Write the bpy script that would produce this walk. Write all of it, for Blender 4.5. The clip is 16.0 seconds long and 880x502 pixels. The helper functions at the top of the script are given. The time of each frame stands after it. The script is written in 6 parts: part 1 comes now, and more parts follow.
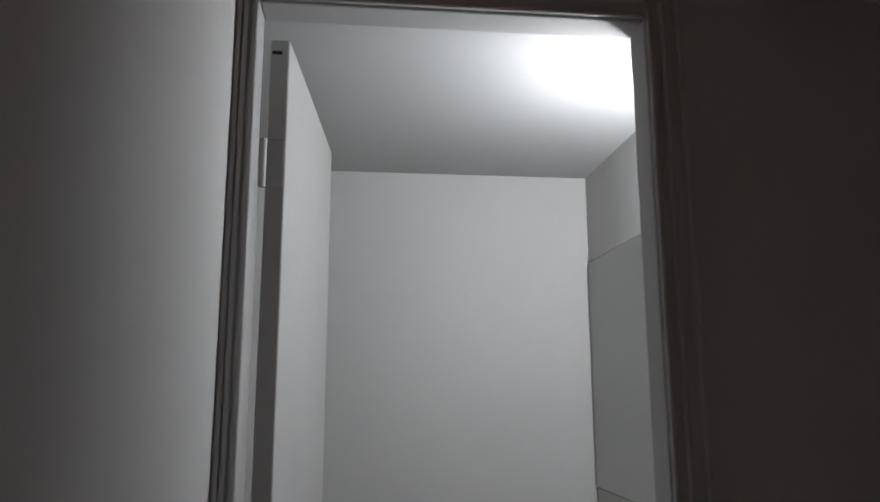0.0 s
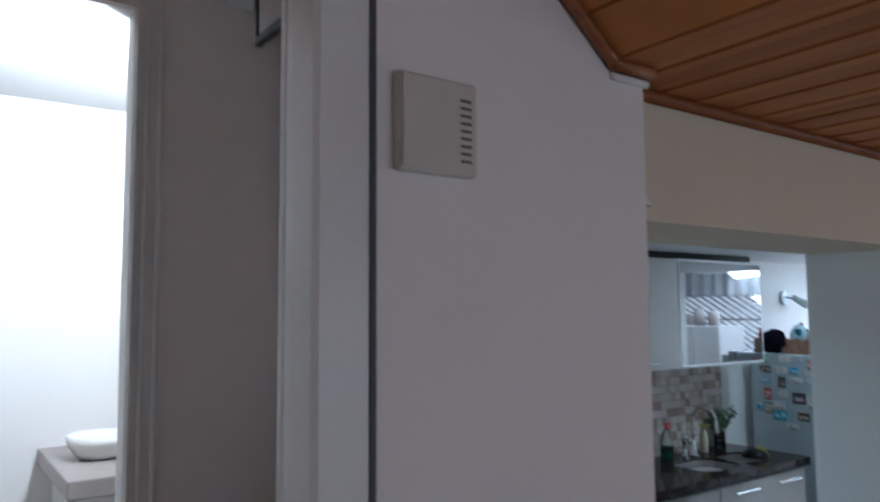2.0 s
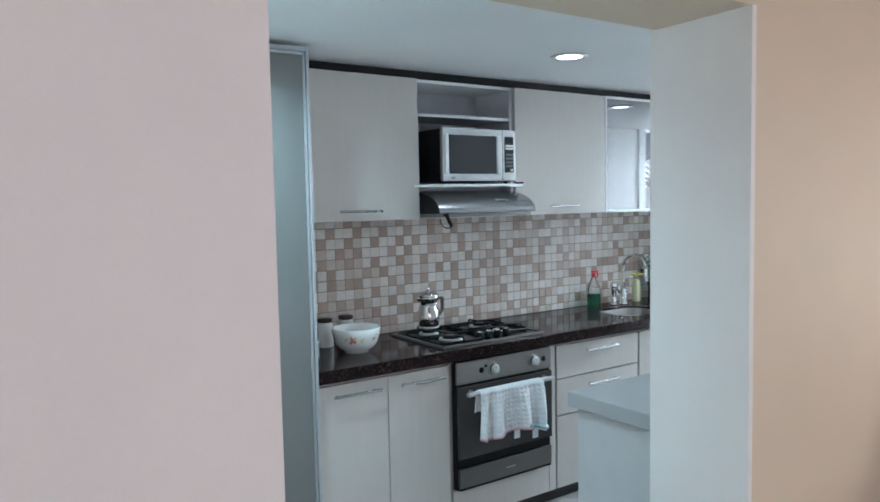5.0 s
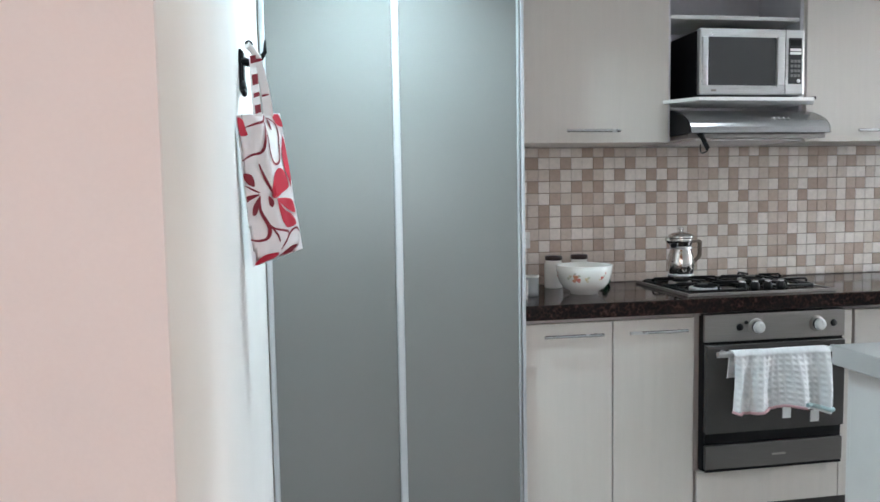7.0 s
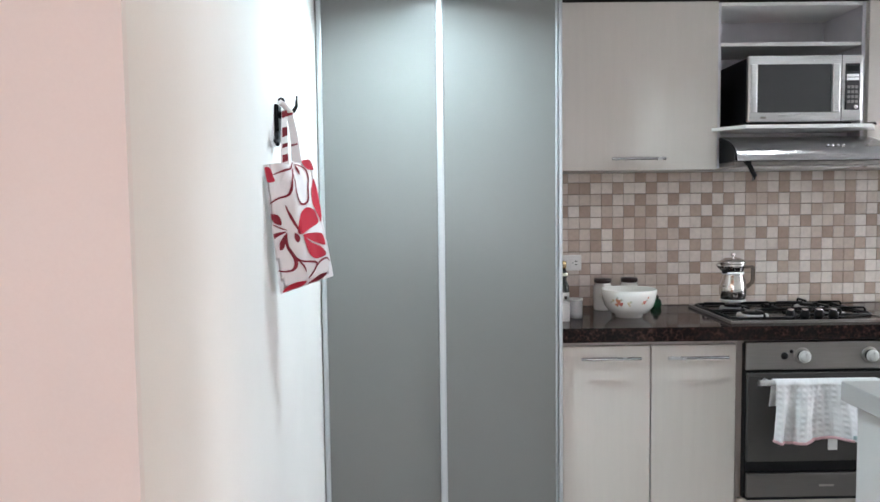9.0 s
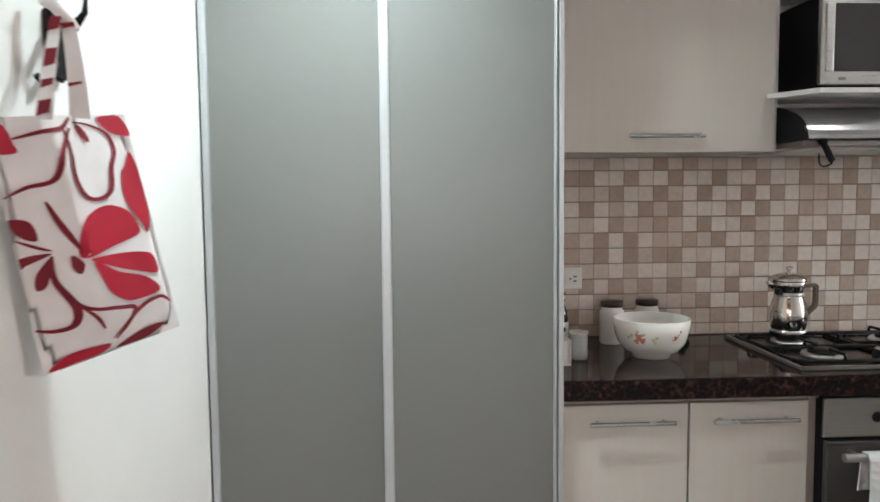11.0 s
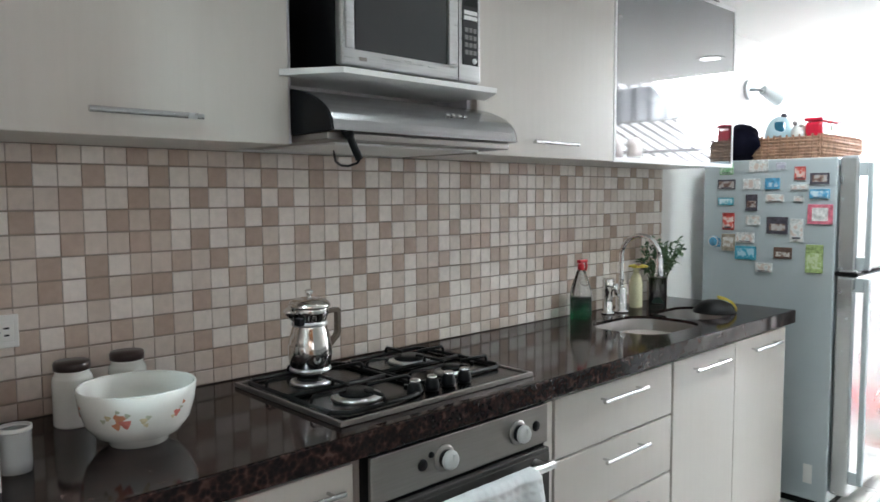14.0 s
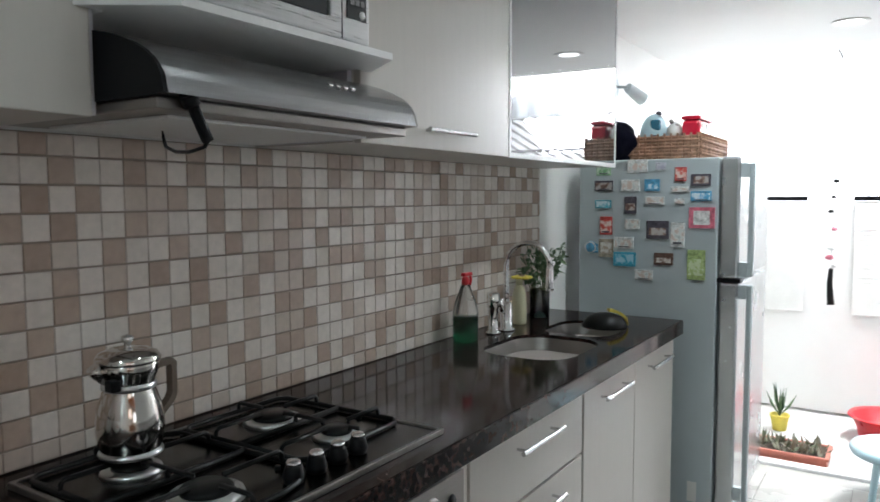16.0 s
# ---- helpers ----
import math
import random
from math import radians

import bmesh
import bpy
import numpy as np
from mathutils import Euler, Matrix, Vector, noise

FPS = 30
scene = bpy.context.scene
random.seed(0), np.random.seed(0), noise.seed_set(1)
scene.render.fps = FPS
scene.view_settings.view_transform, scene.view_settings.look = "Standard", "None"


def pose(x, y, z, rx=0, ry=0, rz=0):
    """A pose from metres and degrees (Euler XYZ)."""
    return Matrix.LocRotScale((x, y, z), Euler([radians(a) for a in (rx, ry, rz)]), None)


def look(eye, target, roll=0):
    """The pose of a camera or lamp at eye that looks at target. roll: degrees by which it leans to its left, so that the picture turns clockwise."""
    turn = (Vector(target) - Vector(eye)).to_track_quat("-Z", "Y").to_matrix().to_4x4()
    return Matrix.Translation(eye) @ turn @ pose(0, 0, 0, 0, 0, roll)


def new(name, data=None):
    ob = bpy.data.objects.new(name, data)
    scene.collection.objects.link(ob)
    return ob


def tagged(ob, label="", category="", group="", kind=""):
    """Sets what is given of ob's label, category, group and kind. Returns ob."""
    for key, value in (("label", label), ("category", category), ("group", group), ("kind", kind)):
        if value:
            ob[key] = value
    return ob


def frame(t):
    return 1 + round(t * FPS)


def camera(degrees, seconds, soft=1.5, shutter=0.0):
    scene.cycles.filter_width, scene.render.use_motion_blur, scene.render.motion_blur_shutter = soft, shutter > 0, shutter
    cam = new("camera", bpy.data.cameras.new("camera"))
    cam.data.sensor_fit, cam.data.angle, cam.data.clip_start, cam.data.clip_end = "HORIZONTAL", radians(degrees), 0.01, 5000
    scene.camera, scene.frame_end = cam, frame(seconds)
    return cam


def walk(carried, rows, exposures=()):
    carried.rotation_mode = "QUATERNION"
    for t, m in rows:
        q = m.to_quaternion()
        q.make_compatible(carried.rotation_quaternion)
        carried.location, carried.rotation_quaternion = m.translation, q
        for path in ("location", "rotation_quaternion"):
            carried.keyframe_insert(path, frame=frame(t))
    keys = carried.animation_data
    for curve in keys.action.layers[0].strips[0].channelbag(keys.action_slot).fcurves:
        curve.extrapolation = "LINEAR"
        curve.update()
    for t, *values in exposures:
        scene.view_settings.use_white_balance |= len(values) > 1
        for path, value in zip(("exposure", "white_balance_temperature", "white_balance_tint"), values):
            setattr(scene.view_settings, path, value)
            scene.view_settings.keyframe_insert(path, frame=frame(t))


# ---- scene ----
# ---- the camera and its walk ----
cam = camera(62.4, 16.0, soft=1.6, shutter=0.3)
PATH = [
    (0, (-2.063, -2.644, 1.981), (-1.854, -0.690, 2.355), -0.1),
    (0.5, (-2.016, -2.846, 1.982), (-1.700, -0.900, 2.316), -0.1),
    (1, (-1.950, -2.996, 1.971), (-1.312, -1.127, 2.291), 0.0),
    (1.5, (-1.960, -3.148, 1.946), (-1.052, -1.392, 2.251), -0.3),
    (2, (-1.958, -3.269, 1.915), (-0.797, -1.649, 2.077), -0.4),
    (2.5, (-1.920, -3.328, 1.899), (-0.601, -1.827, 1.812), -0.7),
    (3, (-1.914, -3.419, 1.877), (-0.569, -1.945, 1.740), -0.7),
    (3.2, (-1.897, -3.440, 1.858), (-0.547, -1.971, 1.715), -0.8),
    (5.3, (-1.254, -3.424, 1.591), (-0.209, -1.724, 1.450), -1.0),
    (5.5, (-1.206, -3.398, 1.566), (-0.227, -1.660, 1.423), -0.9),
    (6, (-1.053, -3.339, 1.412), (-0.226, -1.522, 1.281), -1.2),
    (6.5, (-0.890, -3.333, 1.341), (-0.383, -1.402, 1.216), -1.2),
    (7, (-0.802, -3.241, 1.322), (-0.473, -1.274, 1.170), -1.0),
    (7.5, (-0.676, -3.264, 1.350), (-0.424, -1.285, 1.208), -0.9),
    (8, (-0.616, -3.381, 1.395), (-0.457, -1.392, 1.259), -0.8),
    (8.5, (-0.556, -3.472, 1.391), (-0.506, -1.477, 1.260), -0.9),
    (9, (-0.555, -3.447, 1.401), (-0.530, -1.451, 1.269), -0.7),
    (11.5, (-0.402, -2.286, 1.401), (-0.226, -0.299, 1.245), -0.4),
    (12, (-0.310, -2.111, 1.400), (0.024, -0.146, 1.240), -0.5),
    (12.5, (-0.242, -1.995, 1.391), (0.231, -0.058, 1.239), -0.6),
    (13, (-0.243, -1.903, 1.422), (0.505, -0.058, 1.240), -0.5),
    (13.5, (-0.261, -1.857, 1.424), (0.961, -0.283, 1.246), 0.2),
    (14, (-0.263, -1.849, 1.407), (1.106, -0.399, 1.256), -0.3),
    (14.5, (-0.250, -1.826, 1.402), (1.199, -0.455, 1.256), -0.4),
    (15, (-0.176, -1.737, 1.395), (1.332, -0.431, 1.250), -0.4),
    (15.5, (-0.060, -1.570, 1.408), (1.500, -0.327, 1.266), -0.5),
    (16, (0.022, -1.388, 1.406), (1.696, -0.305, 1.259), -0.2),
]
EXPOSURES = [(0, -3.9, 5800, 9), (0.5, -3.57, 5850, 9), (1, -2.95, 5700, 9), (1.5, -2.4, 5350, 8), (2, -1.85, 5200, 7), (2.5, -1.02, 5350, 7), (3.2, -0.75, 5450, 6), (5.3, -0.38, 5650, 7), (6, -0.3, 5900, 8),
             (7, -0.16, 6300, 14), (9.2, -0.1, 6550, 18), (11.5, -0.55, 7250, 22), (12, 0.0, 7100, 24), (13, 0.12, 6900, 20), (13.5, 0.12, 6550, 13), (14, -0.45, 6500, 12), (14.5, -0.95, 6500, 12), (16, -1.1, 6500, 12)]
walk(cam, [(t, look(e, g, r)) for t, e, g, r in PATH], EXPOSURES)

# ---- world, sun and large lights ----
SUN_EL, SUN_AZ = radians(62), radians(120)
world = bpy.data.worlds.new("world")
scene.world = world
world.use_nodes = True
wn = world.node_tree.nodes
sky = wn.new("ShaderNodeTexSky")
sky.sky_type, sky.sun_disc = "NISHITA", False
sky.sun_elevation, sky.sun_rotation = SUN_EL, SUN_AZ
world.node_tree.links.new(sky.outputs[0], wn["Background"].inputs[0])
wn["Background"].inputs[1].default_value = 0.15


def lamp(name, kind, power, color, m, size=1.0, size_y=None, spread=None):
    d = bpy.data.lights.new(name, kind)
    d.energy, d.color = power, color
    if kind == "AREA":
        d.size = size
        if size_y:
            d.shape, d.size_y = "RECTANGLE", size_y
        if spread:
            d.spread = radians(spread)
    elif kind == "SUN":
        d.angle = radians(size)
    else:
        d.shadow_soft_size = size
    ob = new(name, d)
    ob.matrix_world = m
    return ob


sun_way = Vector((math.sin(SUN_AZ) * math.cos(SUN_EL), math.cos(SUN_AZ) * math.cos(SUN_EL), math.sin(SUN_EL)))
lamp("sun", "SUN", 5.0, (1, 0.96, 0.9), look(sun_way * 10, (0, 0, 0)), 10)
lamp("patio_daylight", "AREA", 800, (0.88, 0.95, 1.0), look((5.15, -1.6, 2.42), (4.5, -1.5, 0.9)), 0.9, 3.0)
lamp("patio_sky_light", "AREA", 420, (0.88, 0.95, 1.0), look((5.2, -1.7, 3.3), (5.42, -1.7, 0)), 0.5, 3.6)
# fill from behind the walk, added as if from an unseen window
lamp("living_fill_light", "AREA", 44, (0.94, 0.97, 1.0), look((-0.4, -5.92, 1.45), (-0.4, -2, 1.3)), 2.4, 1.3)
# added warm fill for the cream wall; no window stands behind it
lamp("side_fill_light", "AREA", 115, (1.0, 0.88, 0.74), look((4.12, -3.5, 1.3), (0.8, -2.7, 1.3)), 1.5, 1.2)
# added warm fill for the niche and post, from no seen source
lamp("hall_fill_light", "AREA", 11, (1.0, 0.86, 0.75), look((-2.27, -4.8, 1.9), (-1.2, -3.4, 1.7)), 1.1, 0.9)
lamp("bath_light", "POINT", 205, (1.0, 0.955, 0.90), pose(-1.40, -1.29, 2.47), 0.05)
CEIL_K = 2.288
# the bulb at x 2.86 is unseen, added in step to brighten the tiles
for lx, ly, pw in ((-0.56, -1.02, 22), (1.15, -0.93, 2.6), (2.86, -0.94, 17), (4.3, -1.1, 10)):
    lamp("downlight_bulb", "AREA", pw, (0.70, 0.95, 1.0) if lx < 0 else (0.84, 0.97, 1.0), look((lx, ly, CEIL_K - 0.012), (lx, ly, 0)) , 0.10, 0.10, 150)

# ---- materials ----


def mat(name, color, rough=0.5, metal=0.0, var=0.06, scale=12.0, fine=160.0, bump=0.05, coat=0.0, stretch=(1, 1, 1), trans=0.0, rvar=0.08, ior=1.45, spec=0.5):
    m = bpy.data.materials.new(name)
    m.use_nodes = True
    n, l = m.node_tree.nodes, m.node_tree.links
    b = n["Principled BSDF"]
    co = n.new("ShaderNodeTexCoord")
    mp = n.new("ShaderNodeMapping")
    mp.inputs["Scale"].default_value = stretch
    l.new(co.outputs["Object"], mp.inputs[0])
    n1, n2 = n.new("ShaderNodeTexNoise"), n.new("ShaderNodeTexNoise")
    n1.inputs["Scale"].default_value, n2.inputs["Scale"].default_value = scale, fine
    n1.inputs["Detail"].default_value, n2.inputs["Detail"].default_value = 6, 3
    l.new(mp.outputs[0], n1.inputs["Vector"])
    l.new(mp.outputs[0], n2.inputs["Vector"])
    add = n.new("ShaderNodeMath")
    add.operation = "MULTIPLY_ADD"
    add.inputs[1].default_value = 0.35
    l.new(n2.outputs[0], add.inputs[0])
    l.new(n1.outputs[0], add.inputs[2])
    ramp = n.new("ShaderNodeValToRGB")
    lo, hi = [max(0, c * (1 - var * 1.6)) for c in color], [min(1, c * (1 + var)) for c in color]
    ramp.color_ramp.elements[0].position, ramp.color_ramp.elements[1].position = 0.42, 0.95
    ramp.color_ramp.elements[0].color, ramp.color_ramp.elements[1].color = (*lo, 1), (*hi, 1)
    l.new(add.outputs[0], ramp.inputs[0])
    l.new(ramp.outputs[0], b.inputs["Base Color"])
    mr = n.new("ShaderNodeMapRange")
    mr.inputs[3].default_value, mr.inputs[4].default_value = max(0.02, rough - rvar), min(1, rough + rvar)
    l.new(n1.outputs[0], mr.inputs[0])
    l.new(mr.outputs[0], b.inputs["Roughness"])
    b.inputs["Metallic"].default_value = metal
    b.inputs["IOR"].default_value = ior
    b.inputs["Specular IOR Level"].default_value = spec
    b.inputs["Coat Weight"].default_value = coat
    b.inputs["Coat Roughness"].default_value = 0.06
    b.inputs["Transmission Weight"].default_value = trans
    if bump:
        bp = n.new("ShaderNodeBump")
        bp.inputs["Strength"].default_value, bp.inputs["Distance"].default_value = bump, 0.004
        l.new(add.outputs[0], bp.inputs["Height"])
        l.new(bp.outputs[0], b.inputs["Normal"])
    return m


def pick(name, source, colors, rough=0.3, fine=60, bump=0.04):
    """A material whose pieces differ: each takes one of the colours (position, rgb)."""
    m = bpy.data.materials.new(name)
    m.use_nodes = True
    n, l = m.node_tree.nodes, m.node_tree.links
    b = n["Principled BSDF"]
    src = n.new("ShaderNodeObjectInfo") if source == "object" else n.new("ShaderNodeNewGeometry")
    ramp = n.new("ShaderNodeValToRGB")
    ramp.color_ramp.interpolation = "CONSTANT"
    e = ramp.color_ramp.elements
    while len(e) < len(colors):
        e.new(0.5)
    for k, (p, c) in zip(e, colors):
        k.position, k.color = p, (*c, 1)
    l.new(src.outputs["Random"] if source == "object" else src.outputs["Random Per Island"], ramp.inputs[0])
    co, nz = n.new("ShaderNodeTexCoord"), n.new("ShaderNodeTexNoise")
    nz.inputs["Scale"].default_value, nz.inputs["Detail"].default_value = fine, 5
    gn = n.new("ShaderNodeNewGeometry")
    l.new(gn.outputs["Position"], nz.inputs["Vector"])
    hsv = n.new("ShaderNodeHueSaturation")
    mr = n.new("ShaderNodeMapRange")
    mr.inputs[3].default_value, mr.inputs[4].default_value = 0.82, 1.14
    l.new(nz.outputs[0], mr.inputs[0])
    l.new(mr.outputs[0], hsv.inputs["Value"])
    l.new(ramp.outputs[0], hsv.inputs["Color"])
    l.new(hsv.outputs[0], b.inputs["Base Color"])
    b.inputs["Roughness"].default_value = rough
    bp = n.new("ShaderNodeBump")
    bp.inputs["Strength"].default_value, bp.inputs["Distance"].default_value = bump, 0.003
    l.new(nz.outputs[0], bp.inputs["Height"])
    l.new(bp.outputs[0], b.inputs["Normal"])
    return m


def glow(name, color, strength):
    m = bpy.data.materials.new(name)
    m.use_nodes = True
    b = m.node_tree.nodes["Principled BSDF"]
    b.inputs["Base Color"].default_value = (*color, 1)
    b.inputs["Emission Color"].default_value = (*color, 1)
    b.inputs["Emission Strength"].default_value = strength
    return m


WHITE = mat("white_wall_paint", (0.84, 0.83, 0.81), 0.6, var=0.025, scale=3, fine=220, bump=0.10)
PINKW = mat("pale_wall_paint", (0.83, 0.785, 0.77), 0.6, var=0.025, scale=3, fine=220, bump=0.12)
CREAM = mat("cream_wall_paint", (0.70, 0.605, 0.475), 0.6, var=0.03, scale=3, fine=220, bump=0.12)
CEIL = mat("white_ceiling_paint", (0.84, 0.84, 0.83), 0.7, var=0.02, scale=2, fine=200, bump=0.06)
TRIM = mat("white_gloss_trim", (0.76, 0.75, 0.74), 0.32, var=0.04, scale=6, fine=90, bump=0.06)
DARKLINE = mat("dark_rubber", (0.03, 0.03, 0.035), 0.5)
FLOOR = mat("pale_floor_tile", (0.48, 0.465, 0.44), 0.28, var=0.05, scale=5, fine=60)
GROUTF = mat("floor_grout", (0.35, 0.34, 0.32), 0.8)
HALLF = mat("hall_floor_wood", (0.30, 0.17, 0.09), 0.4, var=0.25, scale=8, stretch=(1, 9, 1))
CONC = mat("patio_concrete", (0.62, 0.61, 0.58), 0.8, var=0.1)
WOODC = pick("ceiling_plank_wood", "island", [(0.0, (0.40, 0.145, 0.04)), (0.3, (0.47, 0.19, 0.055)), (0.6, (0.34, 0.115, 0.03)), (0.8, (0.43, 0.16, 0.045))], 0.45, 14, 0.08)
WOODC.node_tree.nodes["Principled BSDF"].inputs["Specular IOR Level"].default_value = 0.22
WOODM = mat("ceiling_moulding_wood", (0.30, 0.105, 0.038), 0.35, var=0.25, scale=14, stretch=(1, 6, 6))
# black that stands in for the shade above the wall cabinets
GAP_SHADE = mat("gap_shade_black", (0.012, 0.011, 0.011), 0.7)
BACKB = mat("dark_gap_board", (0.06, 0.03, 0.02), 0.7)
CAB = mat("cream_woodgrain_laminate", (0.56, 0.522, 0.482), 0.30, var=0.018, scale=5, fine=40, bump=0.006, stretch=(10, 10, 0.6), rvar=0.04)
CABIN = mat("grey_cabinet_lining", (0.60, 0.59, 0.63), 0.5, var=0.04)
SHELFW = mat("white_shelf_board", (0.78, 0.77, 0.76), 0.35, var=0.03)
TAUPE = mat("taupe_cabinet_edge", (0.42, 0.37, 0.34), 0.4, var=0.06)
CORRUG = mat("grey_translucent_sheet", (0.30, 0.31, 0.32), 0.5, var=0.12, scale=4, stretch=(1, 3, 0.4))
PLASTG = mat("light_grey_plastic", (0.48, 0.48, 0.475), 0.3, var=0.03)
GOLD = mat("gold_foil", (0.70, 0.52, 0.28), 0.25, 0.9, var=0.1)
SLATG = mat("grey_metal_slat", (0.22, 0.22, 0.22), 0.5, var=0.1)
PLINTH = mat("dark_plinth", (0.05, 0.045, 0.045), 0.5)
STEEL = mat("brushed_steel", (0.62, 0.62, 0.62), 0.30, 1.0, var=0.07, scale=10, fine=200, bump=0.02, stretch=(1, 30, 30))
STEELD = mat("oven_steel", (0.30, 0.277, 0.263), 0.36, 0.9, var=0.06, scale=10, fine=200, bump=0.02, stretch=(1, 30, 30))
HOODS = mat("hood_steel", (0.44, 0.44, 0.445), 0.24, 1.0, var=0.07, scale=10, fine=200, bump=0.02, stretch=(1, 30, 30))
HANDLE = mat("handle_steel", (0.60, 0.60, 0.60), 0.26, 1.0, var=0.07, scale=10, fine=200, bump=0.02)
HOBP = mat("hob_steel", (0.055, 0.052, 0.05), 0.24, 1.0, var=0.1, bump=0.0, rvar=0.04)
CHROME = mat("chrome", (0.82, 0.82, 0.82), 0.07, 1.0, var=0.02, bump=0.0, rvar=0.03)
ALU = mat("satin_aluminium", (0.50, 0.52, 0.535), 0.42, 0.55, var=0.02, bump=0.0, rvar=0.03)
FROST = mat("frosted_glass_panel", (0.192, 0.192, 0.184), 0.20, 0.0, var=0.03, scale=2, fine=300, bump=0.0, rvar=0.03, ior=1.45, spec=0.22)
MIRG = mat("grey_mirror_glass", (0.29, 0.29, 0.295), 0.035, 0.92, var=0.02, scale=2, bump=0.0, rvar=0.015)
MIRROR = mat("mirror_glass", (0.86, 0.87, 0.87), 0.02, 1.0, var=0.0, bump=0.0, rvar=0.01)
BLACK = mat("black_plastic", (0.007, 0.007, 0.008), 0.4, var=0.1, spec=0.16)
BLACKG = mat("black_glass", (0.045, 0.045, 0.047), 0.08, var=0.02, bump=0, rvar=0.02)
OVENG = mat("oven_door_glass", (0.058, 0.054, 0.052), 0.12, 0.0, var=0.04, bump=0, rvar=0.03, spec=0.35)
# oven steel again, darkened to paint in the dark floor it would reflect
DRAWERS = mat("drawer_steel_shaded", (0.15, 0.138, 0.132), 0.40, 0.9, var=0.06, scale=10, fine=200, bump=0.02, stretch=(1, 30, 30))
IRON = mat("black_enamel_iron", (0.008, 0.008, 0.008), 0.36, var=0.2, bump=0.1, spec=0.15)
GROUT = mat("tile_grout", (0.30, 0.245, 0.205), 0.85, var=0.1)
TILE_SHADES = {"L": [(0.0, (0.76, 0.685, 0.63)), (0.4, (0.72, 0.645, 0.59)), (0.75, (0.79, 0.715, 0.665))],
               "M": [(0.0, (0.64, 0.545, 0.482)), (0.45, (0.60, 0.50, 0.436)), (0.8, (0.67, 0.58, 0.516))],
               "T": [(0.0, (0.48, 0.362, 0.292)), (0.35, (0.44, 0.328, 0.262)), (0.7, (0.515, 0.398, 0.325))]}
TILE_O = {k: pick("mosaic_tile_" + k, "object", c, 0.24) for k, c in TILE_SHADES.items()}
TILE_I = {k: pick("mosaic_tile_joined_" + k, "island", c, 0.24) for k, c in TILE_SHADES.items()}


def granite():
    m = mat("dark_granite", (0.05, 0.035, 0.032), 0.09, var=0.1, bump=0, rvar=0.03, spec=0.18)
    n, l = m.node_tree.nodes, m.node_tree.links
    co, v, nz, ramp = n.new("ShaderNodeTexCoord"), n.new("ShaderNodeTexVoronoi"), n.new("ShaderNodeTexNoise"), n.new("ShaderNodeValToRGB")
    v.inputs["Scale"].default_value, nz.inputs["Scale"].default_value, nz.inputs["Detail"].default_value = 85, 26, 8
    l.new(co.outputs["Object"], v.inputs["Vector"])
    l.new(co.outputs["Object"], nz.inputs["Vector"])
    mix = n.new("ShaderNodeMath")
    mix.operation = "MULTIPLY"
    l.new(v.outputs["Distance"], mix.inputs[0])
    l.new(nz.outputs[0], mix.inputs[1])
    e = ramp.color_ramp.elements
    e.new(0.5)
    e.new(0.5)
    for k, (p, c) in zip(e, ((0.0, (0.005, 0.004, 0.004)), (0.20, (0.010, 0.007, 0.007)), (0.36, (0.026, 0.013, 0.011)), (0.55, (0.065, 0.036, 0.031)))):
        k.position, k.color = p, (*c, 1)
    l.new(mix.outputs[0], ramp.inputs[0])
    l.new(ramp.outputs[0], n["Principled BSDF"].inputs["Base Color"])
    return m


GRANITE = granite()
FRIDGE = mat("grey_fridge_paint", (0.50, 0.56, 0.58), 0.38, 0.35, var=0.04, scale=3, fine=240, bump=0.04)
FRIDGED = mat("fridge_door_steel", (0.62, 0.64, 0.65), 0.25, 0.8, var=0.04)
CERAM = mat("glazed_ceramic", (0.80, 0.80, 0.76), 0.10, var=0.03, bump=0.0, rvar=0.03)
PLASTW = mat("white_plastic", (0.78, 0.77, 0.74), 0.35, var=0.03)
PANELP = mat("aged_beige_plastic", (0.62, 0.58, 0.53), 0.45, var=0.05)
LIDB = mat("dark_brown_lid", (0.035, 0.022, 0.02), 0.3, var=0.2)
RED = mat("red_print", (0.46, 0.008, 0.03), 0.75, var=0.1, fine=400)
MAROON = mat("dark_red_print", (0.21, 0.008, 0.02), 0.75, var=0.1, fine=400)
CANVAS = mat("white_cotton_canvas", (0.80, 0.77, 0.77), 0.9, var=0.05, scale=20, fine=900, bump=0.2)
TOWEL = mat("white_waffle_towel", (0.70, 0.71, 0.72), 0.95, var=0.06, scale=30, fine=500, bump=0.3)
PINK = mat("pink_towel_trim", (0.50, 0.30, 0.32), 0.95, var=0.15, fine=500)
BROWN = mat("dark_brown_leatherette", (0.022, 0.006, 0.005), 0.5, var=0.2, spec=0.15)
CLOTH = mat("black_blue_cloth", (0.005, 0.005, 0.012), 0.95, var=0.4, spec=0.1)
GREENB = mat("green_carton", (0.035, 0.05, 0.036), 0.5, var=0.3, scale=40, spec=0.2)
REDWOOD = mat("reddish_brown_wood", (0.26, 0.07, 0.03), 0.3, var=0.3, scale=10, stretch=(1, 8, 8))
PAINTED = mat("grey_textured_canvas", (0.48, 0.47, 0.43), 0.8, var=0.55, scale=18, fine=60, bump=0.5)
WICKER = mat("brown_wicker", (0.36, 0.20, 0.13), 0.7, var=0.3, scale=30)
TERRA = mat("terracotta_plastic", (0.50, 0.16, 0.11), 0.5, var=0.1)
SOIL = mat("potting_soil", (0.06, 0.045, 0.03), 0.95, var=0.4)
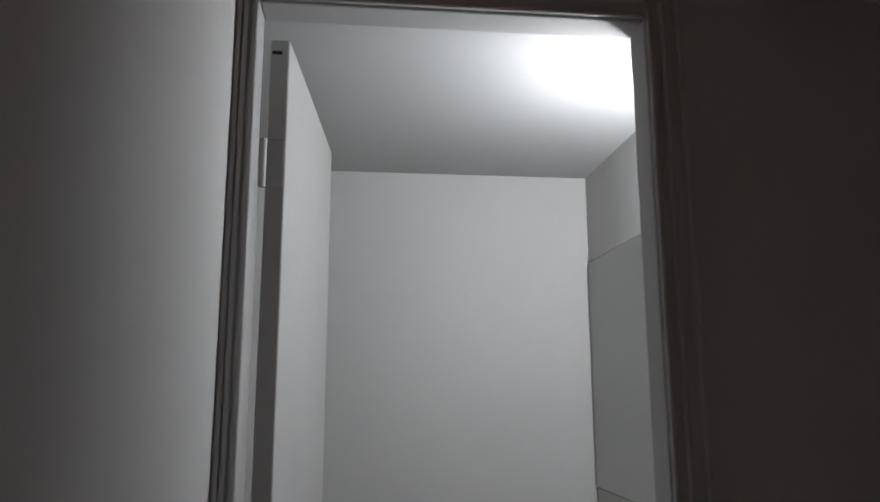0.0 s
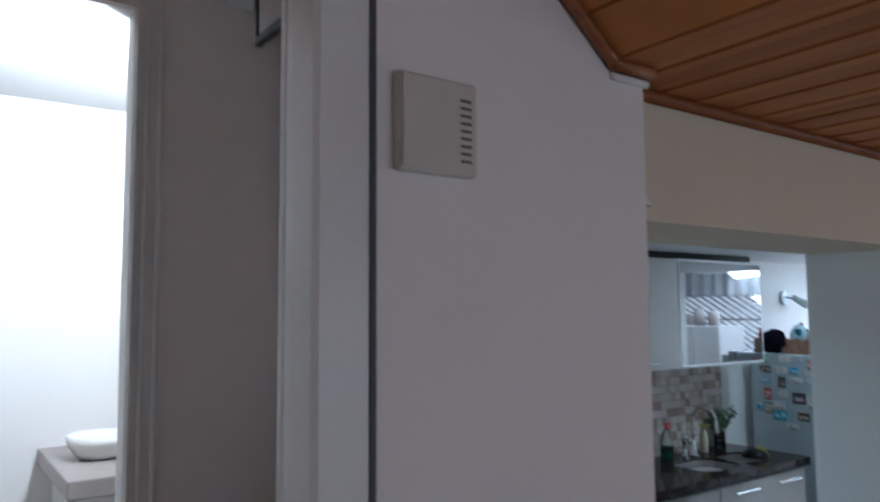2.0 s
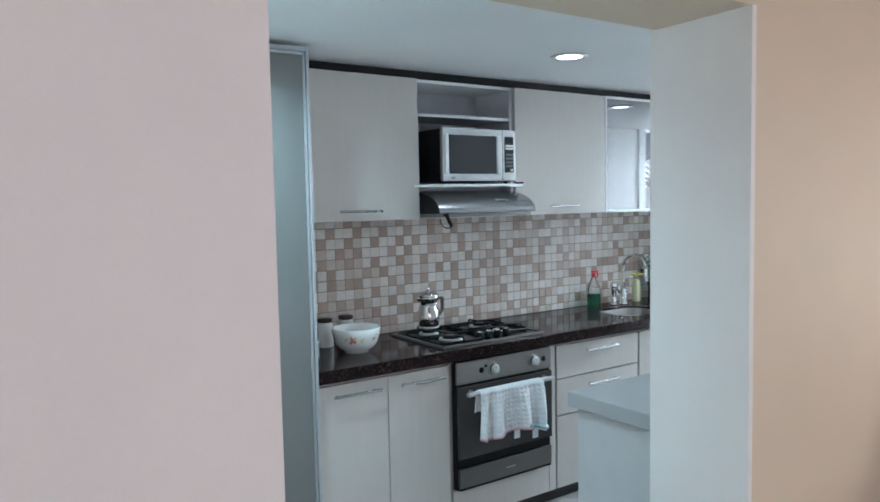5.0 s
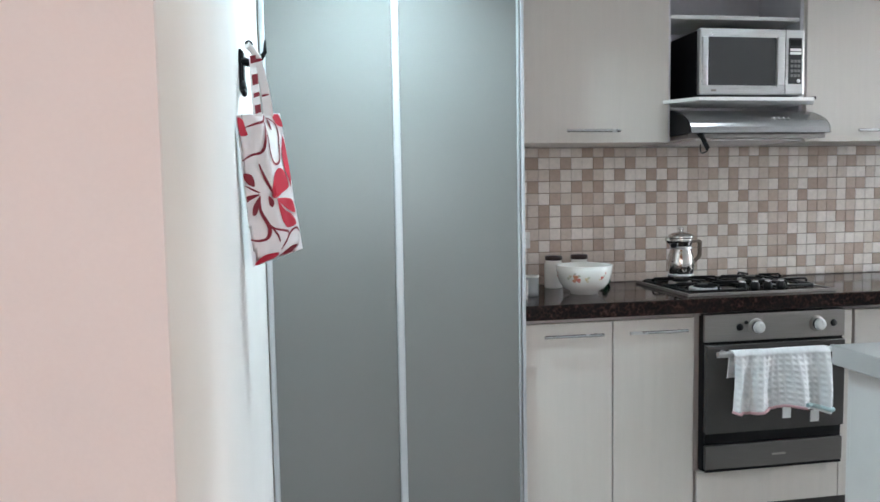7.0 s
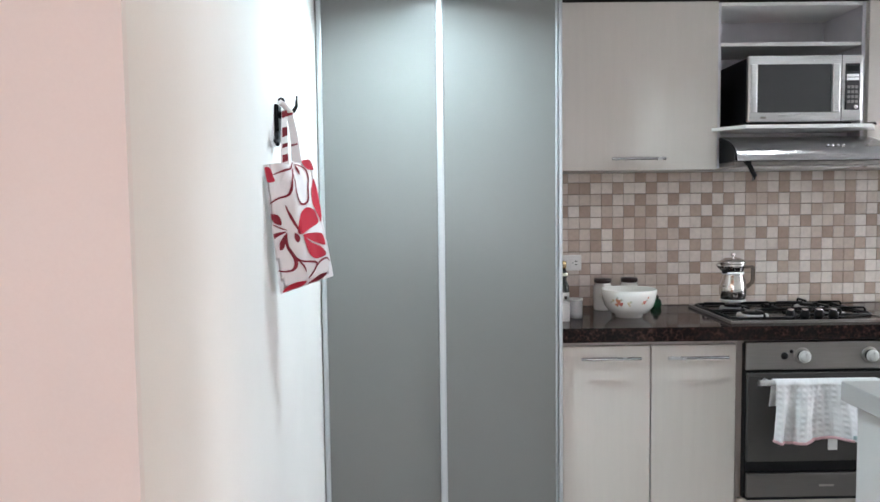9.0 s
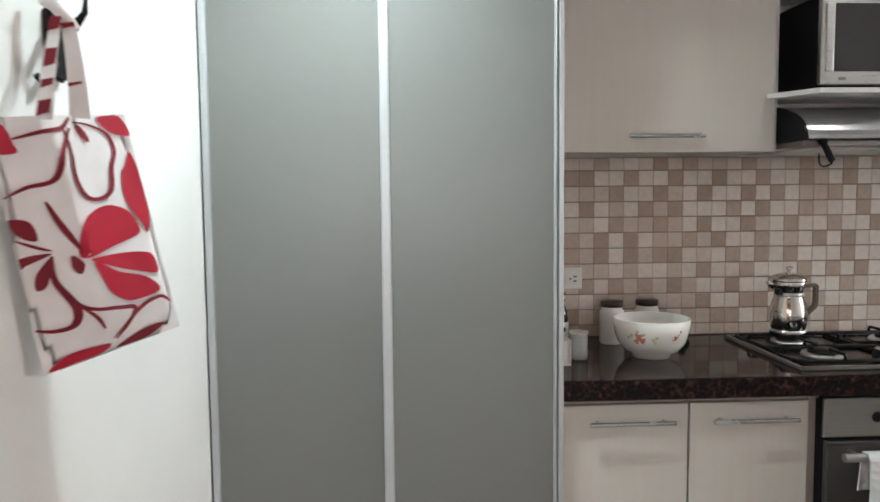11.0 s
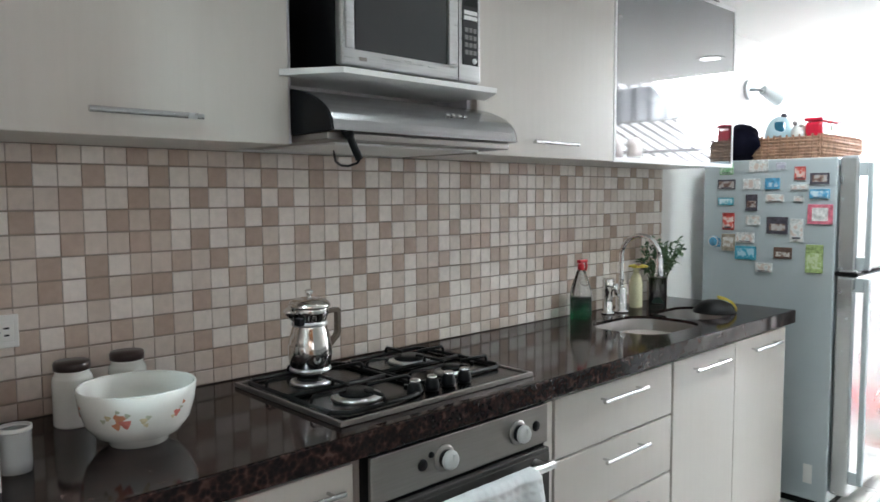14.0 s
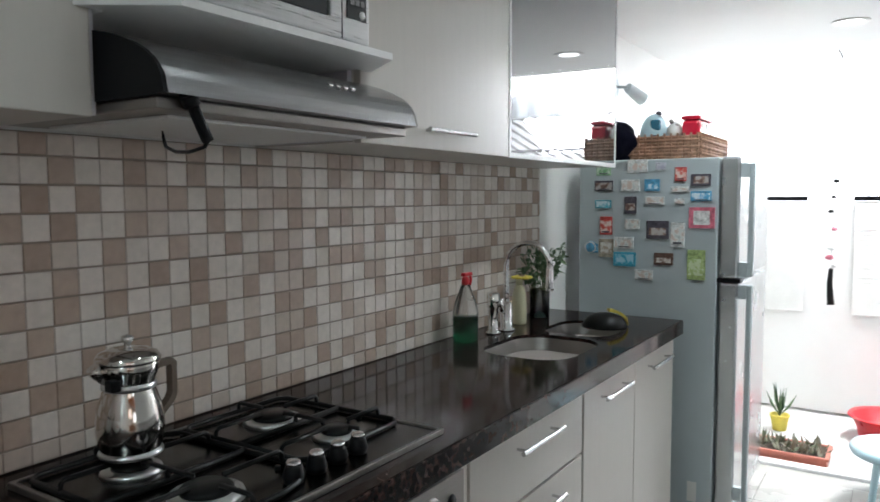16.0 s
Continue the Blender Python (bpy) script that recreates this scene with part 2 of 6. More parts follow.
SUCC = pick("grey_green_succulent", "object", [(0, (0.20, 0.19, 0.13)), (0.3, (0.13, 0.15, 0.09)), (0.6, (0.26, 0.24, 0.19)), (0.85, (0.17, 0.12, 0.08))], 0.6, 40)
LEAF = pick("herb_leaf", "island", [(0, (0.08, 0.15, 0.07)), (0.4, (0.12, 0.19, 0.09)), (0.7, (0.06, 0.11, 0.05))], 0.5, 40)
STEM = mat("green_stem", (0.09, 0.11, 0.04), 0.6)
GLASS = mat("clear_glass", (0.93, 0.96, 0.95), 0.03, var=0, bump=0, trans=1.0, rvar=0.01)
GREENL = mat("green_dish_soap", (0.02, 0.20, 0.10), 0.08, var=0.02, bump=0, trans=0.82, rvar=0.02)
YELLOW = mat("yellow_foam", (0.72, 0.58, 0.10), 0.7, var=0.1)
PALEY = mat("pale_soap", (0.66, 0.62, 0.42), 0.25, var=0.04, bump=0)
REDP = mat("red_plastic", (0.65, 0.03, 0.04), 0.3, var=0.05)
BLUEP = mat("pale_blue_plastic", (0.45, 0.62, 0.68), 0.35, var=0.05)
TIN = mat("red_enamel_tin", (0.62, 0.02, 0.05), 0.22, var=0.04)
SIDEW = mat("grey_white_panel", (0.55, 0.55, 0.55), 0.45, var=0.03)
GREYTOP = mat("grey_white_laminate", (0.40, 0.40, 0.40), 0.35, var=0.03)
VANITY = mat("grey_vanity_stone", (0.30, 0.27, 0.25), 0.35, var=0.1)
SKYB = glow("bright_sky", (0.95, 0.98, 1.0), 5)
LAMPD = glow("lamp_diffuser", (0.93, 0.99, 1.0), 14)
INTSLOT = mat("slot_grey", (0.16, 0.15, 0.15), 0.6)
DOORW = mat("white_door_lacquer", (0.80, 0.79, 0.77), 0.4, var=0.03, scale=5, fine=120, bump=0.05)

# ---- tools ----


def box(bm, x0, y0, z0, x1, y1, z1, bev=0.0):
    vs = bmesh.ops.create_cube(bm, size=1)["verts"]
    bmesh.ops.scale(bm, verts=vs, vec=(abs(x1 - x0), abs(y1 - y0), abs(z1 - z0)))
    bmesh.ops.translate(bm, verts=vs, vec=((x0 + x1) / 2, (y0 + y1) / 2, (z0 + z1) / 2))
    if bev:
        es = list({e for v in vs for e in v.link_edges})
        bmesh.ops.bevel(bm, geom=es, offset=bev, segments=2, affect="EDGES", profile=0.5)
    return bm


def solid(x0, y0, z0, x1, y1, z1, bev=0.0):
    return box(bmesh.new(), x0, y0, z0, x1, y1, z1, bev)


def cyl(bm, a, b, r, r2=None, seg=20, caps=True):
    a, b = Vector(a), Vector(b)
    d = b - a
    q = d.to_track_quat("Z", "Y").to_matrix().to_4x4()
    bmesh.ops.create_cone(bm, cap_ends=caps, segments=seg, radius1=r, radius2=r if r2 is None else r2, depth=d.length, matrix=Matrix.Translation((a + b) / 2) @ q)
    return bm


def rod(a, b, r, seg=16):
    return cyl(bmesh.new(), a, b, r, seg=seg)


def lathe(profile, x=0.0, y=0.0, z=0.0, seg=40, bm=None):
    """A turned solid: profile of (radius, height), from one end to the other."""
    bm = bm or bmesh.new()
    rings = []
    for r, h in profile:
        if r < 1e-5:
            rings.append([bm.verts.new((x, y, z + h))])
        else:
            rings.append([bm.verts.new((x + r * math.cos(2 * math.pi * k / seg), y + r * math.sin(2 * math.pi * k / seg), z + h)) for k in range(seg)])
    for p, q in zip(rings, rings[1:]):
        for k in range(seg):
            j = (k + 1) % seg
            face = [p[k % len(p)], p[j % len(p)], q[j % len(q)], q[k % len(q)]]
            face = [v for i, v in enumerate(face) if v not in face[:i]]
            if len(face) > 2:
                bm.faces.new(face)
    for f in bm.faces:
        f.smooth = True
    return bm


def tube(points, r, seg=10, bm=None, taper=1.0):
    """A round bar along points."""
    bm = bm or bmesh.new()
    pts = [Vector(p) for p in points]
    rings = []
    for i, p in enumerate(pts):
        d = (pts[min(i + 1, len(pts) - 1)] - pts[max(i - 1, 0)]).normalized()
        u = d.cross(Vector((0.12, 0.31, 0.95))).normalized()
        w = d.cross(u)
        k = r * (1 + (taper - 1) * i / max(1, len(pts) - 1))
        rings.append([bm.verts.new(p + k * (math.cos(2 * math.pi * s / seg) * u + math.sin(2 * math.pi * s / seg) * w)) for s in range(seg)])
    for p, q in zip(rings, rings[1:]):
        for k in range(seg):
            j = (k + 1) % seg
            bm.faces.new((p[k], p[j], q[j], q[k])).smooth = True
    bm.faces.new(rings[0])
    bm.faces.new(rings[-1])
    return bm


def prism(outline, z0, z1, bm=None):
    """An upright block on a plan outline."""
    bm = bm or bmesh.new()
    lo = [bm.verts.new((x, y, z0)) for x, y in outline]
    hi = [bm.verts.new((x, y, z1)) for x, y in outline]
    bm.faces.new(lo)
    bm.faces.new(hi)
    n = len(lo)
    for i in range(n):
        bm.faces.new((lo[i], lo[(i + 1) % n], hi[(i + 1) % n], hi[i]))
    bmesh.ops.recalc_face_normals(bm, faces=bm.faces)
    return bm


def side_prism(outline, x0, x1, bm=None):
    """A block whose outline lies in y and z, from x0 to x1."""
    bm = bm or bmesh.new()
    lo = [bm.verts.new((x0, y, z)) for y, z in outline]
    hi = [bm.verts.new((x1, y, z)) for y, z in outline]
    bm.faces.new(lo)
    bm.faces.new(hi)
    n = len(lo)
    for i in range(n):
        bm.faces.new((lo[i], lo[(i + 1) % n], hi[(i + 1) % n], hi[i]))
    bmesh.ops.recalc_face_normals(bm, faces=bm.faces)
    return bm


def mesh(name, bm, material):
    bmesh.ops.recalc_face_normals(bm, faces=bm.faces)
    d = bpy.data.meshes.new(name)
    bm.to_mesh(d)
    bm.free()
    d.materials.append(material)
    return new(name, d)


def part(name, bm, material, parent, label=""):
    ob = mesh(name, bm, material)
    ob.parent = parent
    if parent.type == "EMPTY":
        ob.matrix_parent_inverse = Matrix.Translation(parent.location).inverted()
    return tagged(ob, label) if label else ob


def thing(name, at, label, category, group="", kind=""):
    ob = new(name)
    ob.empty_display_size = 0.1
    ob.location = at
    return tagged(ob, label, category, group, kind)


def single(name, bm, material, label, category, group="", kind=""):
    return tagged(mesh(name, bm, material), label, category, group, kind)


def setting(name, bm, material, label, category="wall"):
    return tagged(mesh(name, bm, material), label, category, kind="structure")


def arc(cx, cy, r, a0, a1, n):
    return [(cx + r * math.cos(radians(a0 + (a1 - a0) * k / n)), cy + r * math.sin(radians(a0 + (a1 - a0) * k / n))) for k in range(n + 1)]


F0, FH = -0.05, 0.54  # kitchen and living floor; hall floor, three steps up

# ---- large structure ----
setting("floor_kitchen", solid(-1.1, -6.0, F0 - 0.15, 4.27, 0.12, F0 - 0.004), GROUTF, "pale ceramic tile floor with grey joints", "floor")
setting("floor_hall", solid(-3.4, -6.0, F0 - 0.15, -1.72, -1.4, FH), HALLF, "brown wooden floor of the raised hall", "floor")
setting("floor_bathroom", solid(-2.5, -1.4, FH - 0.2, -1.05, -0.25, FH), FLOOR, "pale tiled bathroom floor", "floor")
setting("step_upper", solid(-1.72, -6.0, F0 - 0.15, -1.41, -2.475, 0.343), HALLF, "brown wooden step down from the hall", "step")
setting("step_lower", solid(-1.41, -6.0, F0 - 0.15, -1.1, -2.475, 0.147), HALLF, "brown wooden step down to the living room", "step")
setting("floor_hall_nook", solid(-1.72, -2.475, F0 - 0.15, -1.03, -1.4, FH), HALLF, "brown wooden floor of the hall nook", "floor")
# hall side
# the opening in this wall is unseen, cut only for the hall fill lamp
bm = bmesh.new()
for b_ in ((-6.0, F0, -5.4, 2.8), (-4.2, F0, -1.40, 2.8), (-5.4, F0, -4.2, 1.4), (-5.4, 2.4, -4.2, 2.8)):
    box(bm, -2.44, b_[0], b_[1], -2.286, b_[2], b_[3])
setting("wall_hall_west", bm, WHITE, "plain white plastered hall wall with an added unseen opening")
bm = bmesh.new()
box(bm, -2.286, -1.455, FH, -2.257, -1.403, 2.78)
box(bm, -1.556, -1.455, FH, -1.495, -1.403, 2.78)
box(bm, -2.257, -1.455, 2.646, -1.556, -1.403, 2.78)
setting("wall_bathroom_door", bm, WHITE, "white wall with the bathroom doorway")
setting("wall_niche_end", solid(-1.495, -1.45, FH, -1.08, -1.35, 2.78), PINKW, "pale end wall of the hall niche")
setting("wall_niche_back", solid(-1.08, -2.30, FH, -1.03, -1.35, 2.78), PINKW, "pale back wall of the hall niche")
setting("wall_niche_ledge", solid(-1.495, -2.26, FH, -1.08, -1.42, 1.26), PINKW, "pale wall under the niche shelf")
setting("niche_soffit", solid(-1.495, -2.26, 2.715, -1.08, -1.42, 2.78), CEIL, "white soffit of the hall niche", "ceiling")
setting("wall_panel", prism([(-1.488, -2.475), (-0.955, -2.475), (-0.957, -2.455), (-1.04, -2.26), (-1.488, -2.26)], F0 - 0.1, 3.0), PINKW, "pale plastered wall beside the kitchen opening")
setting("wall_kitchen_west", prism([(-0.957, -2.455), (-0.990, -0.60), (-0.990, 0.12), (-1.14, 0.12), (-1.04, -2.26)], F0, 2.45), WHITE, "white kitchen side wall with a coat hook")
bm = solid(-0.957, -2.39, 2.081, 0.328, -2.092, 2.6)
box(bm, 0.328, -2.39, F0, 4.3, -2.092, 2.081)
box(bm, 0.328, -2.39, 2.081, 4.3, -2.092, 2.6)
setting("wall_living_north", bm, CREAM, "cream painted living room wall with the kitchen opening")
setting("wall_jamb_lining", prism([(0.310, -2.392), (0.3279, -2.392), (0.3279, -2.088), (0.321, -2.088)], F0, 2.0805), WHITE, "white painted side of the kitchen opening")
setting("wall_living_east", solid(4.15, -6.0, F0, 4.3, -2.39, 2.6), CREAM, "cream living room wall behind the walk")
# out-of-view wall; its window opening is added for the fill lamp
bm = bmesh.new()
for b in ((-3.4, F0, 4.15, 0.8), (-3.4, 2.1, 4.15, 3.0), (-3.4, 0.8, -1.6, 2.1), (0.8, 0.8, 4.15, 2.1)):
    box(bm, b[0], -6.12, b[1], b[2], -6.0, b[3])
setting("wall_living_south", bm, WHITE, "unseen white living room wall with an added window opening")
setting("wall_hall_far", solid(-3.4, -6.0, F0, -3.3, -1.5, 3.0), WHITE, "plain white wall closing the hall")
# kitchen and patio
setting("wall_kitchen_north", solid(-1.14, 0.0, F0, 5.5, 0.12, 2.9), WHITE, "white kitchen back wall")
setting("wall_kitchen_south", solid(0.322, -2.087, F0, 4.5, -2.076, 2.30), WHITE, "white kitchen wall behind the side counter")
setting("ceiling_kitchen", solid(-1.1, -2.092, CEIL_K, 4.95, 0.0, 2.45), CEIL, "smooth white kitchen ceiling with downlights", "ceiling")
setting("ceiling_bathroom", solid(-2.5, -1.399, 2.678, -1.05, -0.25, 2.80), CEIL, "smooth white bathroom ceiling", "ceiling")
setting("wall_bathroom_north", solid(-2.5, -0.35, FH, -1.05, -0.25, 2.68), WHITE, "white bathroom back wall")
setting("wall_bathroom_west", solid(-2.5, -1.399, FH, -2.40, -0.35, 2.68), WHITE, "white bathroom side wall")
setting("wall_bathroom_east", solid(-1.325, -1.35, FH, -1.14, -0.35, 2.68), WHITE, "white bathroom wall with a mirror")
setting("patio_ground", solid(4.27, -5.0, F0 - 0.15, 9.0, 0.12, F0 - 0.02), CONC, "pale concrete patio floor", "ground")
setting("patio_kerb", solid(4.23, -2.06, F0 - 0.02, 4.31, 0.0, F0 + 0.015, 0.006), TRIM, "low white sill between kitchen and patio", "sill")
bm = bmesh.new()
box(bm, 5.5, -4.2, F0, 5.62, 0.0, 1.36)
box(bm, 5.5, -4.2, 2.06, 5.62, 0.0, 2.36)
patio_wall = setting("wall_patio_east", bm, WHITE, "white patio wall with a slatted opening")
for y in (-4.2, -1.37, -0.08):
    part("post", solid(5.502, y, 1.3605, 5.6, y + 0.08, 2.0595), WHITE, patio_wall)
setting("backdrop_sky", solid(9.0, -9.0, -1.0, 9.05, 4.0, 7.0), SKYB, "plain bright overcast sky beyond the patio", "sky")
setting("wall_patio_south", solid(4.5, -4.3, F0, 5.62, -4.2, 2.43), WHITE, "white patio end wall")
setting("wall_patio_return", solid(4.4, -4.2, F0, 4.5, -2.06, 2.6), WHITE, "white patio return wall")

# wooden ceilings: planks, mouldings and a dark board above them
bm = bmesh.new()
x, k = -1.035, 0
while x < 4.15:
    dz = 0.0015 * ((k * 7) % 3)
    box(bm, x, -6.0, 2.325 + dz, min(4.15, x + 0.031), -2.41, 2.338 + dz)
    x += 0.036
    k += 1
ceil1 = setting("ceiling_living", bm, WOODC, "varnished reddish-brown tongue and groove plank ceiling", "ceiling")
bm = bmesh.new()
n = 7
for i in range(n):
    xa, xb = -1.04 - 0.51 * i / n, -1.04 - 0.51 * (i + 1) / n + 0.006
    za, zb = 2.328 + 0.41 * i / n, 2.328 + 0.41 * (i + 1) / n - 0.005
    side = [(xa, za), (xb, zb), (xb, zb + 0.02), (xa, za + 0.02)]
    lo = [bm.verts.new((p, -2.476, q)) for p, q in side]
    hi = [bm.verts.new((p, -6.0, q)) for p, q in side]
    bm.faces.new(lo)
    bm.faces.new(hi)
    for j in range(4):
        bm.faces.new((lo[j], lo[(j + 1) % 4], hi[(j + 1) % 4], hi[j]))
setting("ceiling_slope", bm, WOODC, "sloping reddish-brown plank ceiling over the steps", "ceiling")
bm = bmesh.new()
x = -1.50
k = 0
while x > -2.3:
    box(bm, x - 0.088, -6.0, 2.760 + 0.0015 * (k % 3), x, -1.40, 2.775)
    x -= 0.094
    k += 1
setting("ceiling_hall", bm, WOODC, "varnished reddish-brown plank ceiling of the hall", "ceiling")
# out-of-view board, added so no sky leaks in over the planks
setting("ceiling_light_block", solid(-3.4, -6.1, 3.0, 4.3, -1.4, 3.1), BACKB, "unseen board added above the planks to keep light out", "ceiling")
setting("ceiling_living_board", solid(-1.04, -6.0, 2.345, 4.15, -2.39, 2.37), BACKB, "dark board behind the ceiling planks", "ceiling")
setting("ceiling_hall_board", solid(-3.3, -6.0, 2.782, -1.5, -1.4, 2.80), BACKB, "dark board behind the hall planks", "ceiling")


def moulding(name, pts, material, r=0.016):
    setting(name, tube(pts, r, 8), material, "reddish-brown wooden ceiling moulding" if material is WOODM else "thin white ceiling cove", "trim")


moulding("trim_header", [(-0.94, -2.402, 2.318), (4.14, -2.402, 2.318)], WOODM, 0.013)
moulding("trim_return", [(-0.945, -2.486, 2.318), (-1.045, -2.488, 2.318)], WOODM, 0.012)
moulding("trim_slope", [(-1.04, -2.488, 2.318), (-1.55, -2.488, 2.735)], WOODM, 0.012)
moulding("trim_hall", [(-2.30, -1.468, 2.750), (-1.50, -1.468, 2.750)], WOODM, 0.012)
moulding("trim_hall_side", [(-1.508, -1.42, 2.750), (-1.508, -2.27, 2.750)], WOODM, 0.012)
moulding("trim_return_cove", [(-0.95, -2.479, 2.300), (-1.04, -2.479, 2.300)], TRIM, 0.007)

# ---- hall things ----


def casing(name, label, uprights, heads):
    """A moulded door frame: each member has a broad board and two raised beads."""
    ob = thing(name, uprights[0][:3], label, "door frame", kind="structure")
    for x0, y0, z0, x1, y1, z1 in uprights:
        b = solid(x0, y0, z0, x1, y1, z1, 0.004)
        w = x1 - x0
        for f in (0.12, 0.45, 0.86):
            box(b, x0 + w * f - 0.005, y0 - 0.009, z0, x0 + w * f + 0.005, y0 + 0.002, z1, 0.003)
        part("jamb", b, TRIM, ob)
    for x0, y0, z0, x1, y1, z1 in heads:
        b = solid(x0, y0, z0, x1, y1, z1, 0.004)
        h = z1 - z0
        for f in (0.12, 0.5, 0.86):
            box(b, x0, y0 - 0.009, z0 + h * f - 0.005, x1, y0 + 0.002, z0 + h * f + 0.005, 0.003)
        part("head", b, TRIM, ob)
    return ob


casing("door_frame_1", "white moulded frame round the bathroom doorway",
       [(-2.285, -1.468, FH, -2.249, -1.3995, 2.718), (-1.564, -1.468, FH, -1.490, -1.3995, 2.718)], [(-2.2495, -1.467, 2.638, -1.5635, -1.398, 2.717)])
fr2 = thing("door_frame_2", (-1.53, -2.40, FH), "white painted frame post with a dark sealing strip", "door frame", kind="structure")
bm = prism([(-1.527, -2.258), (-1.534, -2.285), (-1.530, -2.30), (-1.547, -2.325), (-1.547, -2.37), (-1.556, -2.385), (-1.574, -2.395), (-1.577, -2.41), (-1.577, -2.472), (-1.570, -2.480), (-1.503, -2.480), (-1.495, -2.475), (-1.495, -2.258)], FH, 2.78)
part("jamb", bm, TRIM, fr2)
part("bead", rod((-1.540, -2.312, FH), (-1.540, -2.312, 2.74), 0.006), TRIM, fr2)
part("bead", rod((-1.562, -2.390, FH), (-1.562, -2.390, 2.74), 0.006), TRIM, fr2)
part("seal", solid(-1.501, -2.4825, FH, -1.492, -2.474, 2.74, 0.002), mat("grey_rubber_seal", (0.085, 0.085, 0.10), 0.6), fr2, "dark narrow sealing strip")

door = thing("door_1", (-2.22, -1.34, FH), "white flush bathroom door, standing open", "door", kind="structure")
leaf = solid(-0.018, 0, 0, 0.018, 0.66, 2.08, 0.003)
bmesh.ops.transform(leaf, matrix=pose(-2.226, -1.345, FH + 0.01, 0, 0, -4.5), verts=leaf.verts)
leafo = part("leaf", leaf, DOORW, door)
for z in (FH + 0.25, FH + 1.1, FH + 1.80):
    h = rod((-2.248, -1.354, z), (-2.248, -1.354, z + 0.09), 0.007)
    box(h, -2.242, -1.3495, z, -2.212, -1.3465, z + 0.09)
    part("hinge", h, TRIM, door)
part("latch_hole", solid(-2.240, -1.3485, 2.60, -2.222, -1.3465, 2.606), DARKLINE, door, "small dark screw hole")
part("hinge_line", solid(-2.244, -1.3487, 2.428, -2.212, -1.3467, 2.431), DARKLINE, door, "thin dark joint")

mir = thing("bathroom_mirror", (-1.33, -0.75, 1.68), "frameless wall mirror above the bathroom vanity", "mirror")
part("glass", solid(-1.333, -1.28, 1.685, -1.3272, -0.37, 2.385, 0.001), MIRROR, mir)
part("edge", solid(-1.3270, -1.284, 1.68, -1.3252, -0.362, 2.39), VANITY, mir, "thin dark mirror backing")
wl = thing("bathroom_wall_light", (-1.325, -1.29, 2.46), "white bathroom wall light near the ceiling, lit", "wall lamp")
part("base", solid(-1.347, -1.345, 2.46, -1.325, -1.235, 2.53, 0.004), PLASTW, wl)
part("diffuser", solid(-1.362, -1.34, 2.465, -1.347, -1.24, 2.525, 0.006), LAMPD, wl)
# added plate, out of view, that cuts the lamp's glow on the ceiling
part("light_shield", solid(-1.445, -1.335, 2.537, -1.325, -1.245, 2.543, 0.002), PLASTW, wl)
van = thing("vanity_counter", (-1.45, -0.75, FH), "grey stone vanity counter on a white front", "counter")
part("slab", solid(-1.60, -0.98, 1.39, -1.325, -0.352, 1.445, 0.004), VANITY, van)
part("apron", solid(-1.55, -0.94, FH, -1.327, -0.352, 1.39, 0.003), DOORW, van)
single("wash_basin", lathe([(0.0, 0.012), (0.055, 0.014), (0.085, 0.05), (0.10, 0.075), (0.106, 0.075), (0.10, 0.05), (0.08, 0.018), (0.06, 0.0), (0, 0.0)], -1.455, -0.66, 1.4455), CERAM, "round white ceramic wash basin on the vanity", "basin")

shelf = thing("niche_shelf", (-1.3, -1.85, 1.26), "white laminated shelf board in the hall niche", "shelf")
part("board", solid(-1.497, -2.256, 1.26, -1.08, -1.453, 1.282, 0.003), SHELFW, shelf)
part("lipping", solid(-1.503, -2.256, 1.252, -1.4972, -1.453, 1.283, 0.002), TRIM, shelf)
part("panel", solid(-1.501, -2.256, FH, -1.4955, -1.471, 1.252, 0.002), DOORW, shelf, "plain white front panel")
SZ = 1.2825
car = thing("tea_carton", (-1.40, -1.67, SZ), "small dark green printed carton on the niche shelf", "box")
CM = pose(-1.395, -1.665, SZ, 0, 0, 24)


def placed(bm, m):
    bmesh.ops.transform(bm, matrix=m, verts=bm.verts)
    return bm


part("body", placed(solid(-0.035, -0.06, 0, 0.035, 0.06, 0.085, 0.003), CM), GREENB, car)
for zz, w in ((0.060, 0.07), (0.042, 0.05), (0.026, 0.06)):
    part("printed_bar", placed(solid(-0.0365, -w / 2, zz, -0.0352, w / 2, zz + 0.008), CM), PALEY, car, "pale printed line")
part("flap", placed(solid(-0.03, -0.05, 0.0852, 0.02, 0.05, 0.094, 0.003), CM), PLASTW, car, "torn white flap")
bx = single("brown_box", placed(solid(-0.10, -0.12, 0, 0.10, 0.12, 0.165, 0.006), pose(-1.318, -1.872, SZ, 0, 0, 8)), BROWN, "dark brown leatherette box on the niche shelf", "box")
cl = bmesh.new()
for k in range(9):
    bmesh.ops.create_icosphere(cl, subdivisions=2, radius=1, matrix=pose(-1.335 + 0.05 * math.cos(k * 2.1), -1.83 + 0.085 * math.sin(k * 1.7), SZ + 0.178 + 0.006 * (k % 3)) @ Matrix.Diagonal((0.07, 0.075, 0.014 + 0.006 * (k % 2), 1)))
for f in cl.faces:
    f.smooth = True
for v in cl.verts:
    v.co += 0.010 * noise.noise_vector(v.co * 22)
    v.co.z = max(v.co.z, SZ + 0.1655)
single("folded_cap", cl, CLOTH, "black and blue cloth cap lying on a box", "cap")
pf = thing("picture_frame", (-1.50, -2.18, 2.37), "small dark framed picture hung high by the post", "picture")
